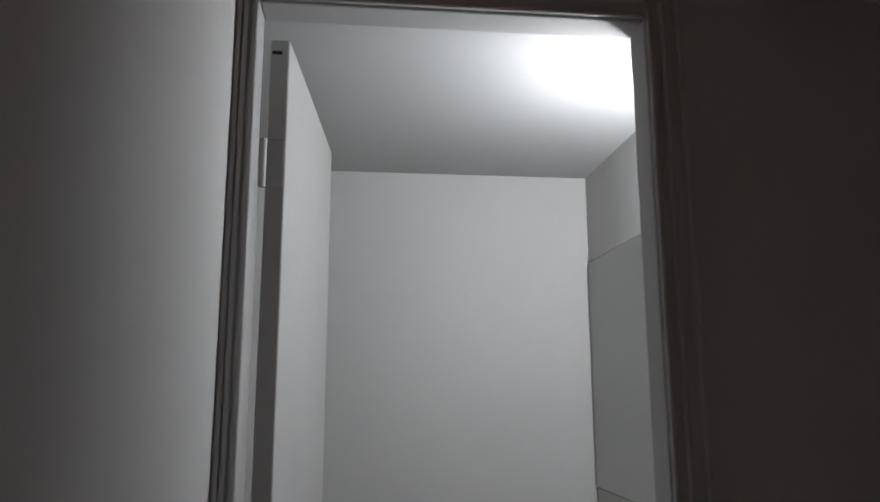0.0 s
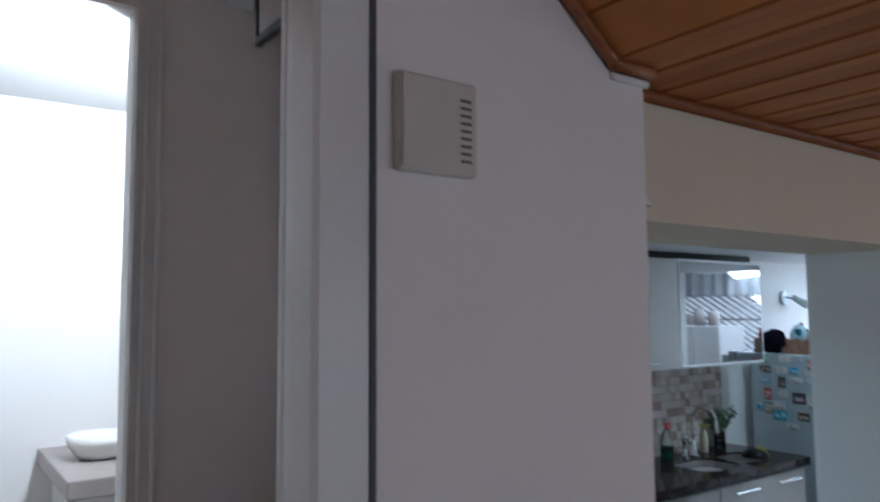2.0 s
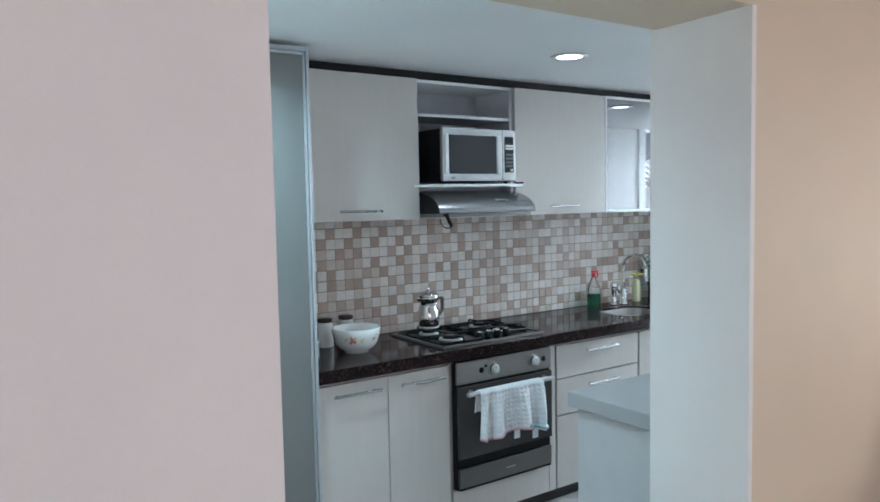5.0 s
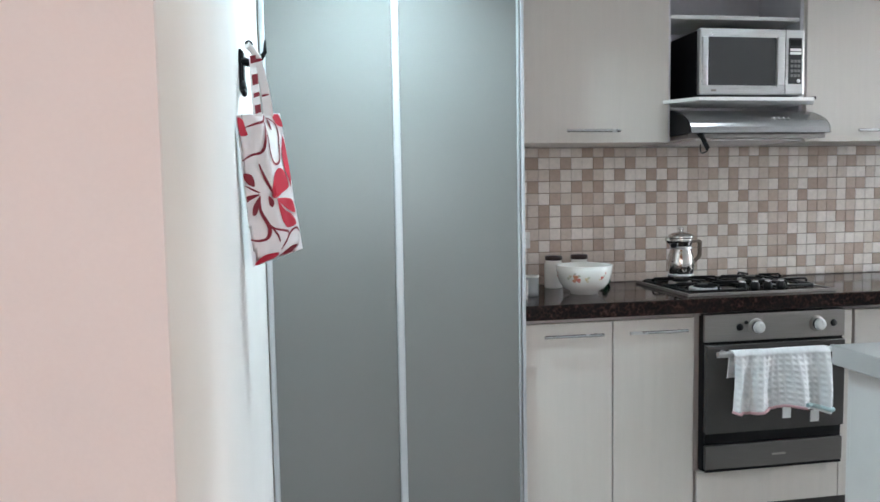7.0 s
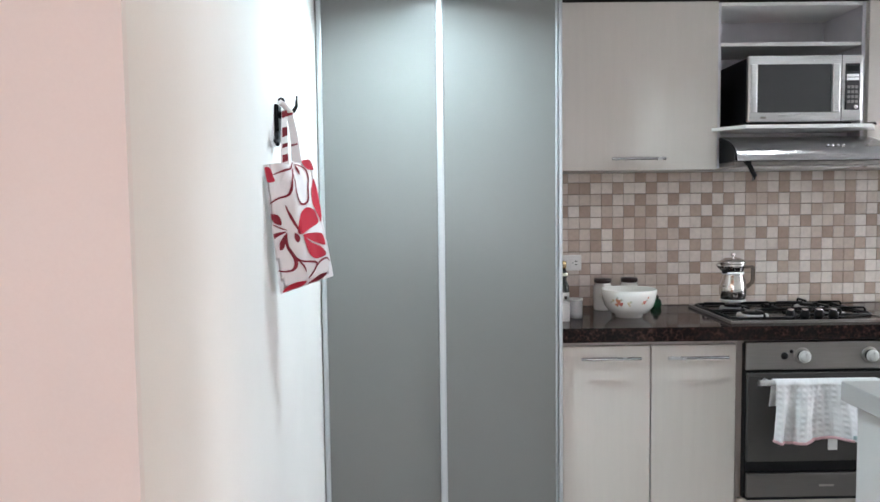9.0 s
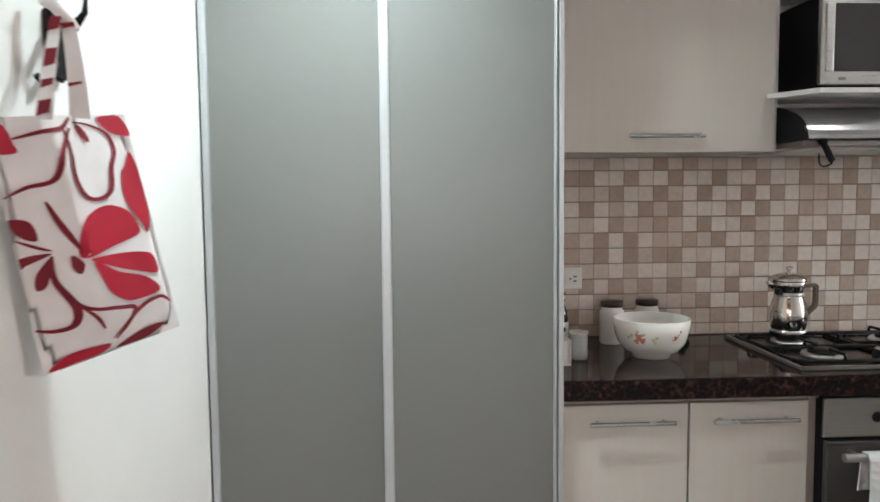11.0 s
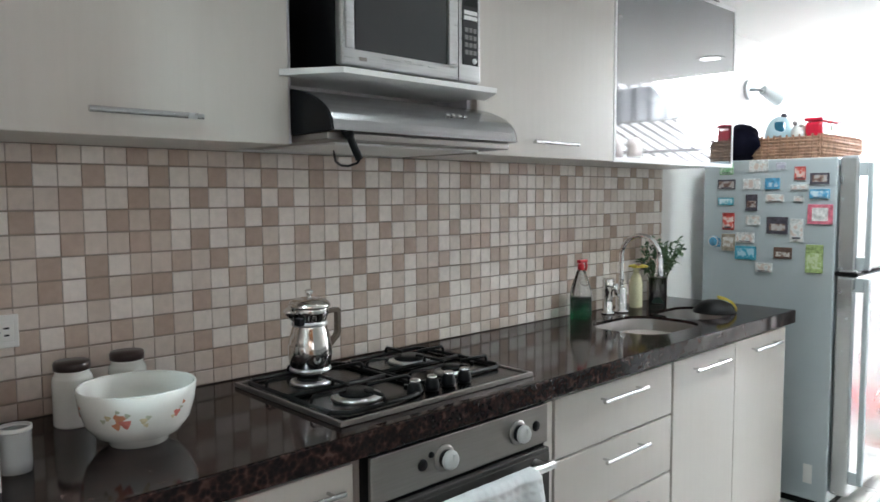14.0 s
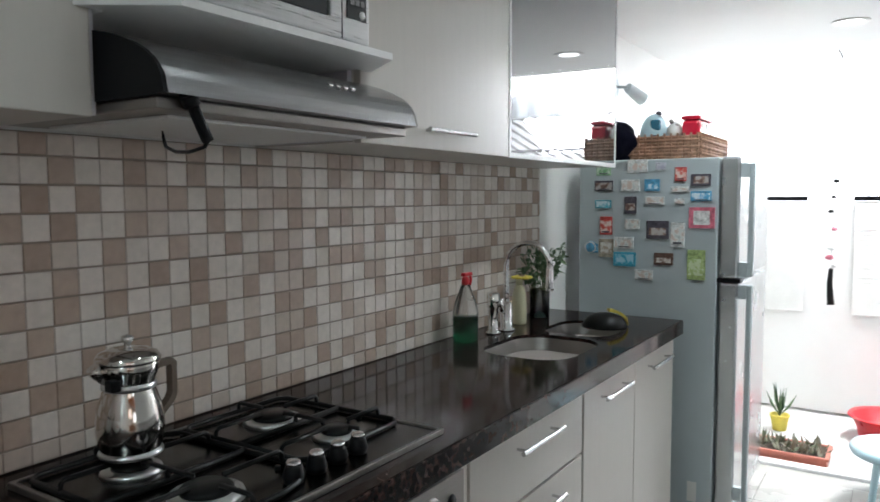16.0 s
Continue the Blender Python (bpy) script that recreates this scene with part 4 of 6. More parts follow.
fa = part("front", solid(0.764, -0.428, 1.720, 1.240, -0.4005, 1.990, 0.006), STEEL, mw, "silver front")
part("window", solid(0.802, -0.4305, 1.757, 1.108, -0.4275, 1.954, 0.001), BLACKG, fa, "dark door glass")
for x0, x1 in ((0.772, 0.800), (1.110, 1.146)):
    part("door_rail", solid(x0, -0.436, 1.757, x1 - 0.004, -0.4282, 1.954, 0.003), STEEL, fa)
part("door_gap", solid(1.150, -0.4288, 1.722, 1.1525, -0.4278, 1.992), BLACK, fa)
kp = part("keypad", solid(1.165, -0.4305, 1.765, 1.226, -0.4278, 1.955, 0.001), BLACKG, fa, "black keypad")
part("display", solid(1.171, -0.4315, 1.922, 1.220, -0.4306, 1.946), BLACK, kp)
for k in range(2):
    part("wide_key", solid(1.170, -0.4322, 1.886 + k * 0.014, 1.222, -0.4306, 1.897 + k * 0.014, 0.001), SHELFW, kp, "pale grey key")
for r_ in range(4):
    for c_ in range(3):
        part("key", solid(1.174 + c_ * 0.016, -0.4320, 1.793 + r_ * 0.020, 1.186 + c_ * 0.016, -0.4306, 1.805 + r_ * 0.020), INTSLOT, kp)
part("round_key", lathe([(0, 0.003), (0.007, 0.003), (0.008, 0), (0, 0)], seg=18), SHELFW, kp).matrix_basis = pose(1.211, -0.4306, 1.777, 90)
part("maker_mark", solid(0.815, -0.4292, 1.732, 0.838, -0.4278, 1.741), VANITY, fa, "small grey mark")
for x in (0.79, 1.21):
    for y in (-0.38, -0.09):
        part("foot", rod((x, y, 1.704), (x, y, 1.7185), 0.012), BLACK, mw)
part("cord", tube([(1.262, -0.40, 1.709), (1.30, -0.42, 1.711), (1.315, -0.40, 1.709)], 0.005, 6), BLACK, mw)

# ---- things on the worktop ----
W = 0.9005


def moka():
    ob = thing("coffee_pot", (0.80, -0.215, 0.9425), "polished steel stovetop coffee pot with a looped handle", "coffee pot")
    x, y, z = 0.80, -0.215, 0.9425
    part("body", lathe([(0, 0), (0.047, 0.0), (0.050, 0.006), (0.051, 0.012), (0.055, 0.024), (0.0585, 0.046), (0.0585, 0.066), (0.055, 0.090), (0.048, 0.112), (0.043, 0.128), (0.045, 0.140), (0.052, 0.156), (0.054, 0.168), (0.052, 0.174), (0, 0.174)], x, y, z), POTS, ob)
    part("base_ring", lathe([(0.050, 0.001), (0.055, 0.004), (0.056, 0.009), (0.051, 0.013)], x, y, z), STEEL, ob)
    part("collar", lathe([(0.0435, 0.122), (0.047, 0.125), (0.0475, 0.131), (0.0445, 0.135)], x, y, z), STEEL, ob)
    ld = part("lid", lathe([(0.056, 0.1745), (0.0565, 0.179), (0.050, 0.188), (0.032, 0.196), (0.012, 0.199), (0, 0.199)], x, y, z), POTS, ob)
    part("lid_knob", lathe([(0.006, 0.199), (0.0065, 0.205), (0.011, 0.210), (0.011, 0.217), (0.0, 0.221)], x, y, z, 20), CHROME, ld)
    part("spout", tube([(x - 0.044, y, z + 0.148), (x - 0.062, y, z + 0.163), (x - 0.068, y, z + 0.172)], 0.012, 10), POTS, ob)
    loop = [(0.050, 0.158), (0.088, 0.162), (0.096, 0.155), (0.096, 0.095), (0.091, 0.082), (0.052, 0.046)]
    inner = [(0.050, 0.148), (0.082, 0.151), (0.085, 0.146), (0.085, 0.098), (0.081, 0.088), (0.050, 0.058)]
    hbm = bmesh.new()
    for (a0, b0), (a1, b1), (c0, d0), (c1, d1) in zip(loop, loop[1:], inner, inner[1:]):
        q = [hbm.verts.new((x + a, y + w, z + b)) for w in (-0.009, 0.009) for a, b in ((a0, b0), (a1, b1), (c1, d1), (c0, d0))]
        for f in ((0, 1, 2, 3), (4, 7, 6, 5), (0, 4, 5, 1), (3, 2, 6, 7)):
            hbm.faces.new([q[j] for j in f])
    bmesh.ops.remove_doubles(hbm, verts=hbm.verts, dist=0.0005)
    part("handle", hbm, SMOKE, ob, "smoky brown plastic handle")
    part("thumb_clip", solid(x - 0.058, y - 0.040, z + 0.130, x - 0.040, y - 0.015, z + 0.150, 0.003), BLACK, ob)


POTS = mat("warm_polished_steel", (0.66, 0.63, 0.60), 0.10, 1.0, var=0.04, bump=0.0, rvar=0.03)
SMOKE = mat("smoky_brown_plastic", (0.16, 0.125, 0.10), 0.2, var=0.1)
moka()
bo = thing("mixing_bowl", (0.30, -0.33, W), "white ceramic mixing bowl painted with small flowers", "bowl")
BP = [(0, 0.014), (0.045, 0.014), (0.080, 0.034), (0.102, 0.070), (0.1125, 0.118), (0.115, 0.121), (0.118, 0.118), (0.1135, 0.085), (0.103, 0.048), (0.083, 0.022), (0.060, 0.012), (0.058, 0), (0, 0)]
part("bowl", lathe(BP, 0.30, -0.33, W, 64), CERAM, bo)
random.seed(5)


def dab(az, z, r, squash, material, name):
    """A painted dab that follows the bowl's outside."""
    rr = 0.1183 - max(0, 0.118 - z) * 0.136 - max(0, 0.085 - z) * 0.15 - max(0, 0.048 - z) * 0.48
    bm = bmesh.new()
    c = bm.verts.new((0.30 + (rr + 0.0012) * math.cos(az), -0.33 + (rr + 0.0012) * math.sin(az), W + z))
    rim = []
    for k in range(9):
        a = 2 * math.pi * k / 9
        k2 = r * (1 + 0.3 * math.sin(3 * a + z * 90))
        za = z + k2 * math.sin(a) * squash
        r2 = 0.1183 - max(0, 0.118 - za) * 0.136 - max(0, 0.085 - za) * 0.15 - max(0, 0.048 - za) * 0.48 + 0.0008
        aa = az + k2 * math.cos(a) / rr
        rim.append(bm.verts.new((0.30 + r2 * math.cos(aa), -0.33 + r2 * math.sin(aa), W + za)))
    for k in range(9):
        bm.faces.new((c, rim[k], rim[(k + 1) % 9]))
    part(name, bm, material, bo)


ORANGE = mat("orange_glaze", (0.62, 0.27, 0.16), 0.2, var=0.3)
ROSE = mat("rose_glaze", (0.60, 0.20, 0.17), 0.2, var=0.3)
SAGE = mat("sage_glaze", (0.50, 0.52, 0.40), 0.2, var=0.3)
OCHRE = mat("ochre_glaze", (0.62, 0.54, 0.36), 0.2, var=0.3)
for base in (-2.24, -0.10, 2.00):
    for da, z, r, m_ in ((0, 0.078, 0.012, ORANGE), (0.10, 0.066, 0.011, ROSE), (-0.06, 0.062, 0.009, ORANGE), (0.02, 0.070, 0.006, ROSE), (-0.20, 0.080, 0.007, OCHRE), (0.14, 0.084, 0.006, SAGE), (-0.30, 0.072, 0.006, SAGE), (-0.02, 0.092, 0.005, SAGE),
                         (0.40, 0.070, 0.008, OCHRE), (0.48, 0.076, 0.006, SAGE), (0.44, 0.060, 0.005, OCHRE), (1.02, 0.074, 0.009, ROSE), (1.10, 0.082, 0.005, SAGE), (0.94, 0.068, 0.005, OCHRE), (1.16, 0.092, 0.005, ORANGE)):
        dab(base + da, z, r * 0.92, 0.9, m_, "painted_petal")


def canister(x, y):
    ob = thing("canister", (x, y, W), "white ceramic canister with a dark brown lid", "canister", "canisters by the bowl")
    part("jar", lathe([(0, 0), (0.039, 0), (0.042, 0.005), (0.042, 0.104), (0.040, 0.111), (0.036, 0.116), (0.035, 0.124), (0, 0.124)], x, y, W), CERAM, ob)
    part("lid", lathe([(0.035, 0.1242), (0.0385, 0.126), (0.0385, 0.140), (0.036, 0.144), (0, 0.145)], x, y, W), LIDB, ob)


canister(0.236, -0.12)
canister(0.364, -0.10)
gj = thing("salt_jar", (0.068, -0.345, W), "clear glass jar a third full of white salt", "jar")
JARG = mat("cloudy_jar_glass", (0.86, 0.88, 0.88), 0.10, var=0.03, bump=0, trans=0.6, rvar=0.03)
part("glass", lathe([(0, 0.004), (0.025, 0.004), (0.0262, 0.020), (0.025, 0.040), (0.0255, 0.076), (0.028, 0.078), (0.0282, 0.074), (0.0275, 0.04), (0.0285, 0.02), (0.028, 0.0), (0, 0.0)], 0.068, -0.345, W, 28), JARG, gj)
part("salt", lathe([(0, 0.005), (0.0245, 0.005), (0.0255, 0.020), (0.0245, 0.030), (0, 0.038)], 0.068, -0.345, W, 28), PLASTW, gj, "heap of white salt")
part("rim", lathe([(0.0262, 0.0765), (0.029, 0.078), (0.0290, 0.085), (0.0262, 0.085)], 0.068, -0.345, W, 28), PLASTW, gj, "white rim")
nb = thing("napkin_holder", (-0.006, -0.405, W), "small white napkin holder against the pantry", "holder")
part("base", solid(-0.0180, -0.444, W, 0.0220, -0.366, W + 0.008, 0.001), PLASTW, nb)
part("side", solid(-0.0180, -0.444, W + 0.0082, -0.0120, -0.366, W + 0.078, 0.002), PLASTW, nb)
part("side", solid(0.0160, -0.444, W + 0.0082, 0.0220, -0.366, W + 0.078, 0.002), PLASTW, nb)
part("napkins", solid(-0.0115, -0.442, W + 0.0082, 0.0155, -0.368, W + 0.075, 0.002), PLASTW, nb)
DARKGL = mat("dark_bottle_glass", (0.015, 0.014, 0.012), 0.08, var=0.1, bump=0)
so = thing("sauce_bottle", (0.028, -0.25, W), "dark glass bottle with a white label and gold cap", "bottle")
SX = (0.028, -0.25, W)
part("glass", lathe([(0, 0), (0.026, 0), (0.028, 0.005), (0.028, 0.112), (0.025, 0.132), (0.017, 0.150), (0.0155, 0.160), (0.020, 0.172), (0.020, 0.188), (0.014, 0.198), (0.0135, 0.206), (0, 0.206)], *SX, 24), DARKGL, so)
part("label_band", lathe([(0.0283, 0.050), (0.0288, 0.051), (0.0288, 0.099), (0.0283, 0.100)], *SX, 24), PLASTW, so, "white paper label")
part("neck_label", lathe([(0.0202, 0.172), (0.0206, 0.173), (0.0206, 0.184), (0.0202, 0.185)], *SX, 24), SAGE, so, "green neck label")
part("label_mark", solid(0.030, -0.2805, W + 0.070, 0.042, -0.2755, W + 0.084, 0.002), BROWN, so, "small dark mark")
part("cap", lathe([(0.0140, 0.2062), (0.0155, 0.208), (0.0155, 0.234), (0.014, 0.237), (0, 0.238)], *SX, 18), GOLD, so, "gold foil cap")
fg = thing("green_figurine", (0.500, -0.07, W), "tiny dark green glass pot by the tiles", "pot")
part("body", lathe([(0, 0), (0.020, 0), (0.026, 0.015), (0.022, 0.034), (0.014, 0.040), (0, 0.040)], 0.500, -0.07, W, 18), GREENL, fg)
part("stopper", lathe([(0.010, 0.0402), (0.014, 0.050), (0.008, 0.058), (0, 0.059)], 0.500, -0.07, W, 14), GREENB, fg)

ol = thing("wall_socket", (0.10, -0.008, 1.11), "white double wall socket on the tiles", "socket")
part("plate", solid(0.040, -0.014, 1.072, 0.160, -0.006, 1.147, 0.003), PLASTW, ol)
for x in (0.074, 0.128):
    f_ = part("outlet", solid(x - 0.022, -0.0165, 1.086, x + 0.022, -0.0142, 1.133, 0.002), PLASTW, ol)
    for a, b, w in ((0.006, 0.008, 0.006), (0.006, -0.008, 0.005), (-0.010, 0.0, 0.003)):
        part("pin_hole", solid(x + a - w, -0.0174, 1.109 + b - 0.002, x + a + w, -0.0166, 1.109 + b + 0.002), BLACK, f_)

fa_ = thing("kitchen_tap", (2.47, -0.11, W), "chrome gooseneck kitchen tap with a pull-out spray", "tap")
tx, ty = 2.46, -0.11
part("base", lathe([(0, 0), (0.034, 0), (0.034, 0.006), (0.024, 0.012), (0.023, 0.10), (0.018, 0.11), (0, 0.112)], tx, ty, W, 24), CHROME, fa_)
neck = [(tx, ty, W + 0.10)] + [(tx, ty, W + 0.10 + 0.05 * k) for k in range(1, 4)] + [(tx + 0.01 * (1 - math.cos(radians(a))), ty - 0.085 * (1 - math.cos(radians(a))), W + 0.25 + 0.085 * math.sin(radians(a))) for a in range(15, 181, 15)]
part("neck", tube(neck, 0.0105, 12), CHROME, fa_)
ex, ey, ez = neck[-1]
part("spray_head", lathe([(0, 0), (0.014, 0), (0.016, 0.01), (0.014, 0.08), (0.011, 0.095), (0, 0.095)], ex, ey, ez - 0.09, 20), CHROME, fa_)
part("lever", tube([(tx - 0.024, ty, W + 0.075), (tx - 0.055, ty - 0.01, W + 0.085), (tx - 0.06, ty - 0.01, W + 0.13)], 0.009, 10), CHROME, fa_)
part("side_post", lathe([(0, 0), (0.028, 0), (0.028, 0.006), (0.019, 0.012), (0.019, 0.095), (0.024, 0.10), (0.024, 0.148), (0.020, 0.153), (0, 0.154)], tx - 0.085, ty + 0.01, W, 20), CHROME, fa_)
so2 = thing("dish_soap_bottle", (2.20, -0.085, W), "clear bottle half full of green soap with a red cap", "bottle")
part("liquid", lathe([(0, 0.002), (0.039, 0.002), (0.0415, 0.01), (0.0415, 0.088), (0, 0.088)], 2.20, -0.085, W, 24), GREENL, so2, "green dish soap")
part("bottle", lathe([(0, 0), (0.042, 0), (0.045, 0.006), (0.045, 0.10), (0.039, 0.135), (0.020, 0.185), (0.016, 0.20), (0, 0.20)], 2.20, -0.085, W, 24), GLASS, so2)
cap = part("cap", lathe([(0.012, 0.2005), (0.014, 0.203), (0.013, 0.222), (0.008, 0.228), (0, 0.229)], 2.20, -0.085, W, 18), REDP, so2, "red trigger spray head")
part("nozzle", solid(2.182, -0.094, W + 0.2295, 2.236, -0.076, W + 0.242, 0.004), REDP, cap)
part("trigger", tube([(2.232, -0.085, W + 0.232), (2.238, -0.085, W + 0.215), (2.230, -0.085, W + 0.196)], 0.005, 8), REDP, cap)
so3 = thing("hand_soap_bottle", (2.62, -0.085, W), "pale soap bottle with a yellow pump cap", "bottle")
part("bottle", lathe([(0, 0), (0.028, 0), (0.030, 0.006), (0.030, 0.11), (0.022, 0.14), (0.012, 0.155), (0, 0.155)], 2.62, -0.085, W, 24), PALEY, so3)
part("cap", lathe([(0.0125, 0.1555), (0.014, 0.160), (0.013, 0.178), (0, 0.18)], 2.62, -0.085, W, 18), PALEY, so3)
fs = thing("flower_sponge", (2.62, -0.12, W + 0.18), "yellow flower-shaped sponge resting on the soap bottle", "sponge")
part("heart", lathe([(0, 0.018), (0.014, 0.014), (0.017, 0.0), (0, 0)], 2.62, -0.095, W + 0.1805, 16), WICKER, fs)
for k in range(6):
    a = radians(60 * k)
    part("petal", lathe([(0, 0.012), (0.012, 0.010), (0.016, 0.003), (0.012, 0.0), (0, 0)], 2.62 + 0.028 * math.cos(a), -0.095 + 0.028 * math.sin(a), W + 0.182, 14), YELLOW, fs)
pl = thing("herb_pot", (2.80, -0.09, W), "leafy green herb in a glass jar of water", "plant")
part("jar", lathe([(0, 0.004), (0.036, 0.004), (0.039, 0.12), (0.042, 0.12), (0.041, 0.0), (0, 0)], 2.80, -0.09, W, 28), GLASS, pl)
part("water", lathe([(0, 0.005), (0.0355, 0.005), (0.037, 0.08), (0, 0.08)], 2.80, -0.09, W, 28), mat("murky_green_water", (0.26, 0.44, 0.40), 0.1, var=0.2, bump=0, trans=0.4), pl, "dark water and stems")
rng = random.Random(11)
lv, st = bmesh.new(), bmesh.new()
for k in range(26):
    a, reach, hh = rng.uniform(0, 6.28), rng.uniform(0.03, 0.13), rng.uniform(0.17, 0.32)
    tip = Vector((2.80 + reach * math.cos(a), min(-0.012, -0.09 + reach * 0.8 * math.sin(a)), W + hh))
    foot = Vector((2.80 + 0.01 * math.cos(a), -0.09 + 0.01 * math.sin(a), W + 0.02))
    mid = foot.lerp(tip, 0.55) + Vector((0, 0, 0.03))
    tube([foot, mid, tip], 0.0016, 5, st)
    for j in range(16):
        f = rng.uniform(0.45, 1.0)
        c = mid.lerp(tip, (f - 0.45) / 0.55) + Vector((rng.uniform(-0.022, 0.022), rng.uniform(-0.018, 0.012), rng.uniform(-0.015, 0.02)))
        c.y = min(c.y, -0.012)
        m_ = pose(*c, rng.uniform(0, 90), rng.uniform(0, 60), rng.uniform(0, 360))
        w_, l_ = rng.uniform(0.005, 0.009), rng.uniform(0.012, 0.022)
        vs = [lv.verts.new(m_ @ Vector(p)) for p in ((-l_, 0, 0), (-l_ * 0.2, -w_, 0.002), (l_, 0, 0), (-l_ * 0.2, w_, 0.002))]
        lv.faces.new(vs)
tagged(part("stems", st, STEM, pl), "thin green herb stems", kind="stuff")
tagged(part("leaves", lv, LEAF, pl), "many small green herb leaves", kind="stuff")
sc = thing("dish_scrubber", (2.74, -0.47, W), "dark dish pad with a curved yellow sponge edge", "sponge")
SCX, SCY = 2.73, -0.40
strip = bmesh.new()
prev = None
for k in range(9):
    a = radians(10 + 78 * k / 8)
    r_, h_ = 0.092 * math.sin(a), 0.058 * math.cos(a)
    cx, cy = SCX + 0.63 * r_, SCY - 0.77 * r_
    cur = [strip.verts.new((cx + 0.77 * w, cy + 0.63 * w, W + 0.002 + h_ + o)) for w, o in ((-0.016, 0.0), (0.016, 0.0), (0.016, 0.012), (-0.016, 0.012))]
    if prev:
        for j in range(4):
            strip.faces.new((prev[j], prev[(j + 1) % 4], cur[(j + 1) % 4], cur[j]))
    else:
        strip.faces.new(cur)
    prev = cur
strip.faces.new(prev)
part("foam", strip, YELLOW, sc)
part("pad", lathe([(0, 0.056), (0.035, 0.052), (0.062, 0.040), (0.080, 0.022), (0.088, 0.006), (0.088, 0.0), (0, 0)], SCX, SCY, W, 28), IRON, sc, "dark scouring pad")

# ---- downlights ----
# the fitting at x 2.86 is unseen, added to match its bulb
for lx, ly in ((-0.56, -1.02), (1.15, -0.93), (2.86, -0.94), (4.3, -1.1)):
    dl = thing("ceiling_downlight", (lx, ly, CEIL_K), "round recessed ceiling downlight, lit cool white", "downlight", "kitchen downlights")
    part("bezel", lathe([(0.062, 0.0), (0.088, 0.0), (0.090, -0.004), (0.086, -0.008), (0.062, -0.006)], lx, ly, CEIL_K, 36), PLASTW, dl)
    part("diffuser", lathe([(0, -0.0035), (0.0618, -0.0035), (0.0618, -0.0005), (0, -0.0005)], lx, ly, CEIL_K, 36), LAMPD, dl)

# ---- side counter ----
sc2 = thing("side_counter", (1.9, -1.78, F0), "white side counter with a pale grey laminate top", "counter")
part("top", solid(0.567, -2.058, 0.845, 3.2, -1.492, 0.900, 0.004), GREYTOP, sc2)
part("body", solid(0.605, -2.058, F0 + 0.06, 3.18, -1.52, 0.845, 0.003), SIDEW, sc2)
part("plinth", solid(0.63, -2.058, F0, 3.16, -1.56, F0 + 0.06), PLINTH, sc2)
for k in range(4):
    d = part("door", solid(0.61 + k * 0.64, -1.5195, F0 + 0.07, 1.24 + k * 0.64, -1.502, 0.835, 0.003), SIDEW, sc2)

# ---- tote bag on its hook ----
hk = thing("coat_hook", (-0.968, -1.43, 1.6), "black curved metal coat hook on the kitchen wall", "hook")
HX = -0.978
bm = prism([(HX, -1.455), (HX + 0.014, -1.455), (HX + 0.014, -1.405), (HX, -1.405)], 1.575, 1.674)
bmesh.ops.bevel(bm, geom=list(bm.edges), offset=0.004, segments=2, affect="EDGES")
part("plate", bm, BLACK, hk)
part("prong", tube([(HX + 0.008, -1.44, 1.648), (HX + 0.034, -1.455, 1.640), (HX + 0.052, -1.465, 1.644), (HX + 0.065, -1.46, 1.665), (HX + 0.066, -1.455, 1.694)], 0.011, 10, taper=0.25), BLACK, hk)
part("prong", tube([(HX + 0.008, -1.44, 1.60), (HX + 0.016, -1.47, 1.574), (HX + 0.018, -1.49, 1.563), (HX + 0.013, -1.50, 1.572)], 0.009, 10, taper=0.5), BLACK, hk)
part("knob", lathe([(0, 0.010), (0.008, 0.006), (0.010, 0), (0.008, -0.006), (0, -0.010)], HX + 0.032, -1.495, 1.676, 14), BLACK, hk)
TL, TR, BL, BR = Vector((-0.968, -1.63, 1.500)), Vector((-0.886, -1.40, 1.530)), Vector((-0.950, -1.55, 1.167)), Vector((-0.843, -1.31, 1.190))


def bag_at(s, t, w=1.0):
    """A point of the bag: s across, t up, w front (1) or back (-1)."""
    p = (BL.lerp(BR, s)).lerp(TL.lerp(TR, s), t)
    box_ = min(1, s * 2.6) if s < 0.385 else min(1, (1 - s) * 1.65)
    depth = box_ * (1 - (1 - t) ** 9) * (0.35 + 0.65 * (1 - t ** 4))
    if w > 0:
        fold = 0.0035 * noise.noise(Vector((s * 5, t * 4, 2))) + 0.003 * math.sin(s * 16 + t * 3) * max(0, t - 0.55)
        return p + Vector((0.026 * depth + 0.7 * fold, -0.030 * depth - 0.7 * fold, 0))
    return p + Vector((-0.012 * depth, 0.008 * depth, 0))


bg = thing("tote_bag", (-0.90, -1.45, 1.167), "white cotton tote bag with large red flowers on a hook", "bag")
bm = bmesh.new()
NU, NV = 30, 30
for sgn in (1, -1):
    g = [[bm.verts.new(bag_at(i / NU, j / NV, sgn)) for j in range(NV + 1)] for i in range(NU + 1)]
    for i in range(NU):
        for j in range(NV):
            bm.faces.new((g[i][j], g[i + 1][j], g[i + 1][j + 1], g[i][j + 1])).smooth = True
bmesh.ops.remove_doubles(bm, verts=bm.verts, dist=0.0045)
part("cloth", bm, CANVAS, bg)


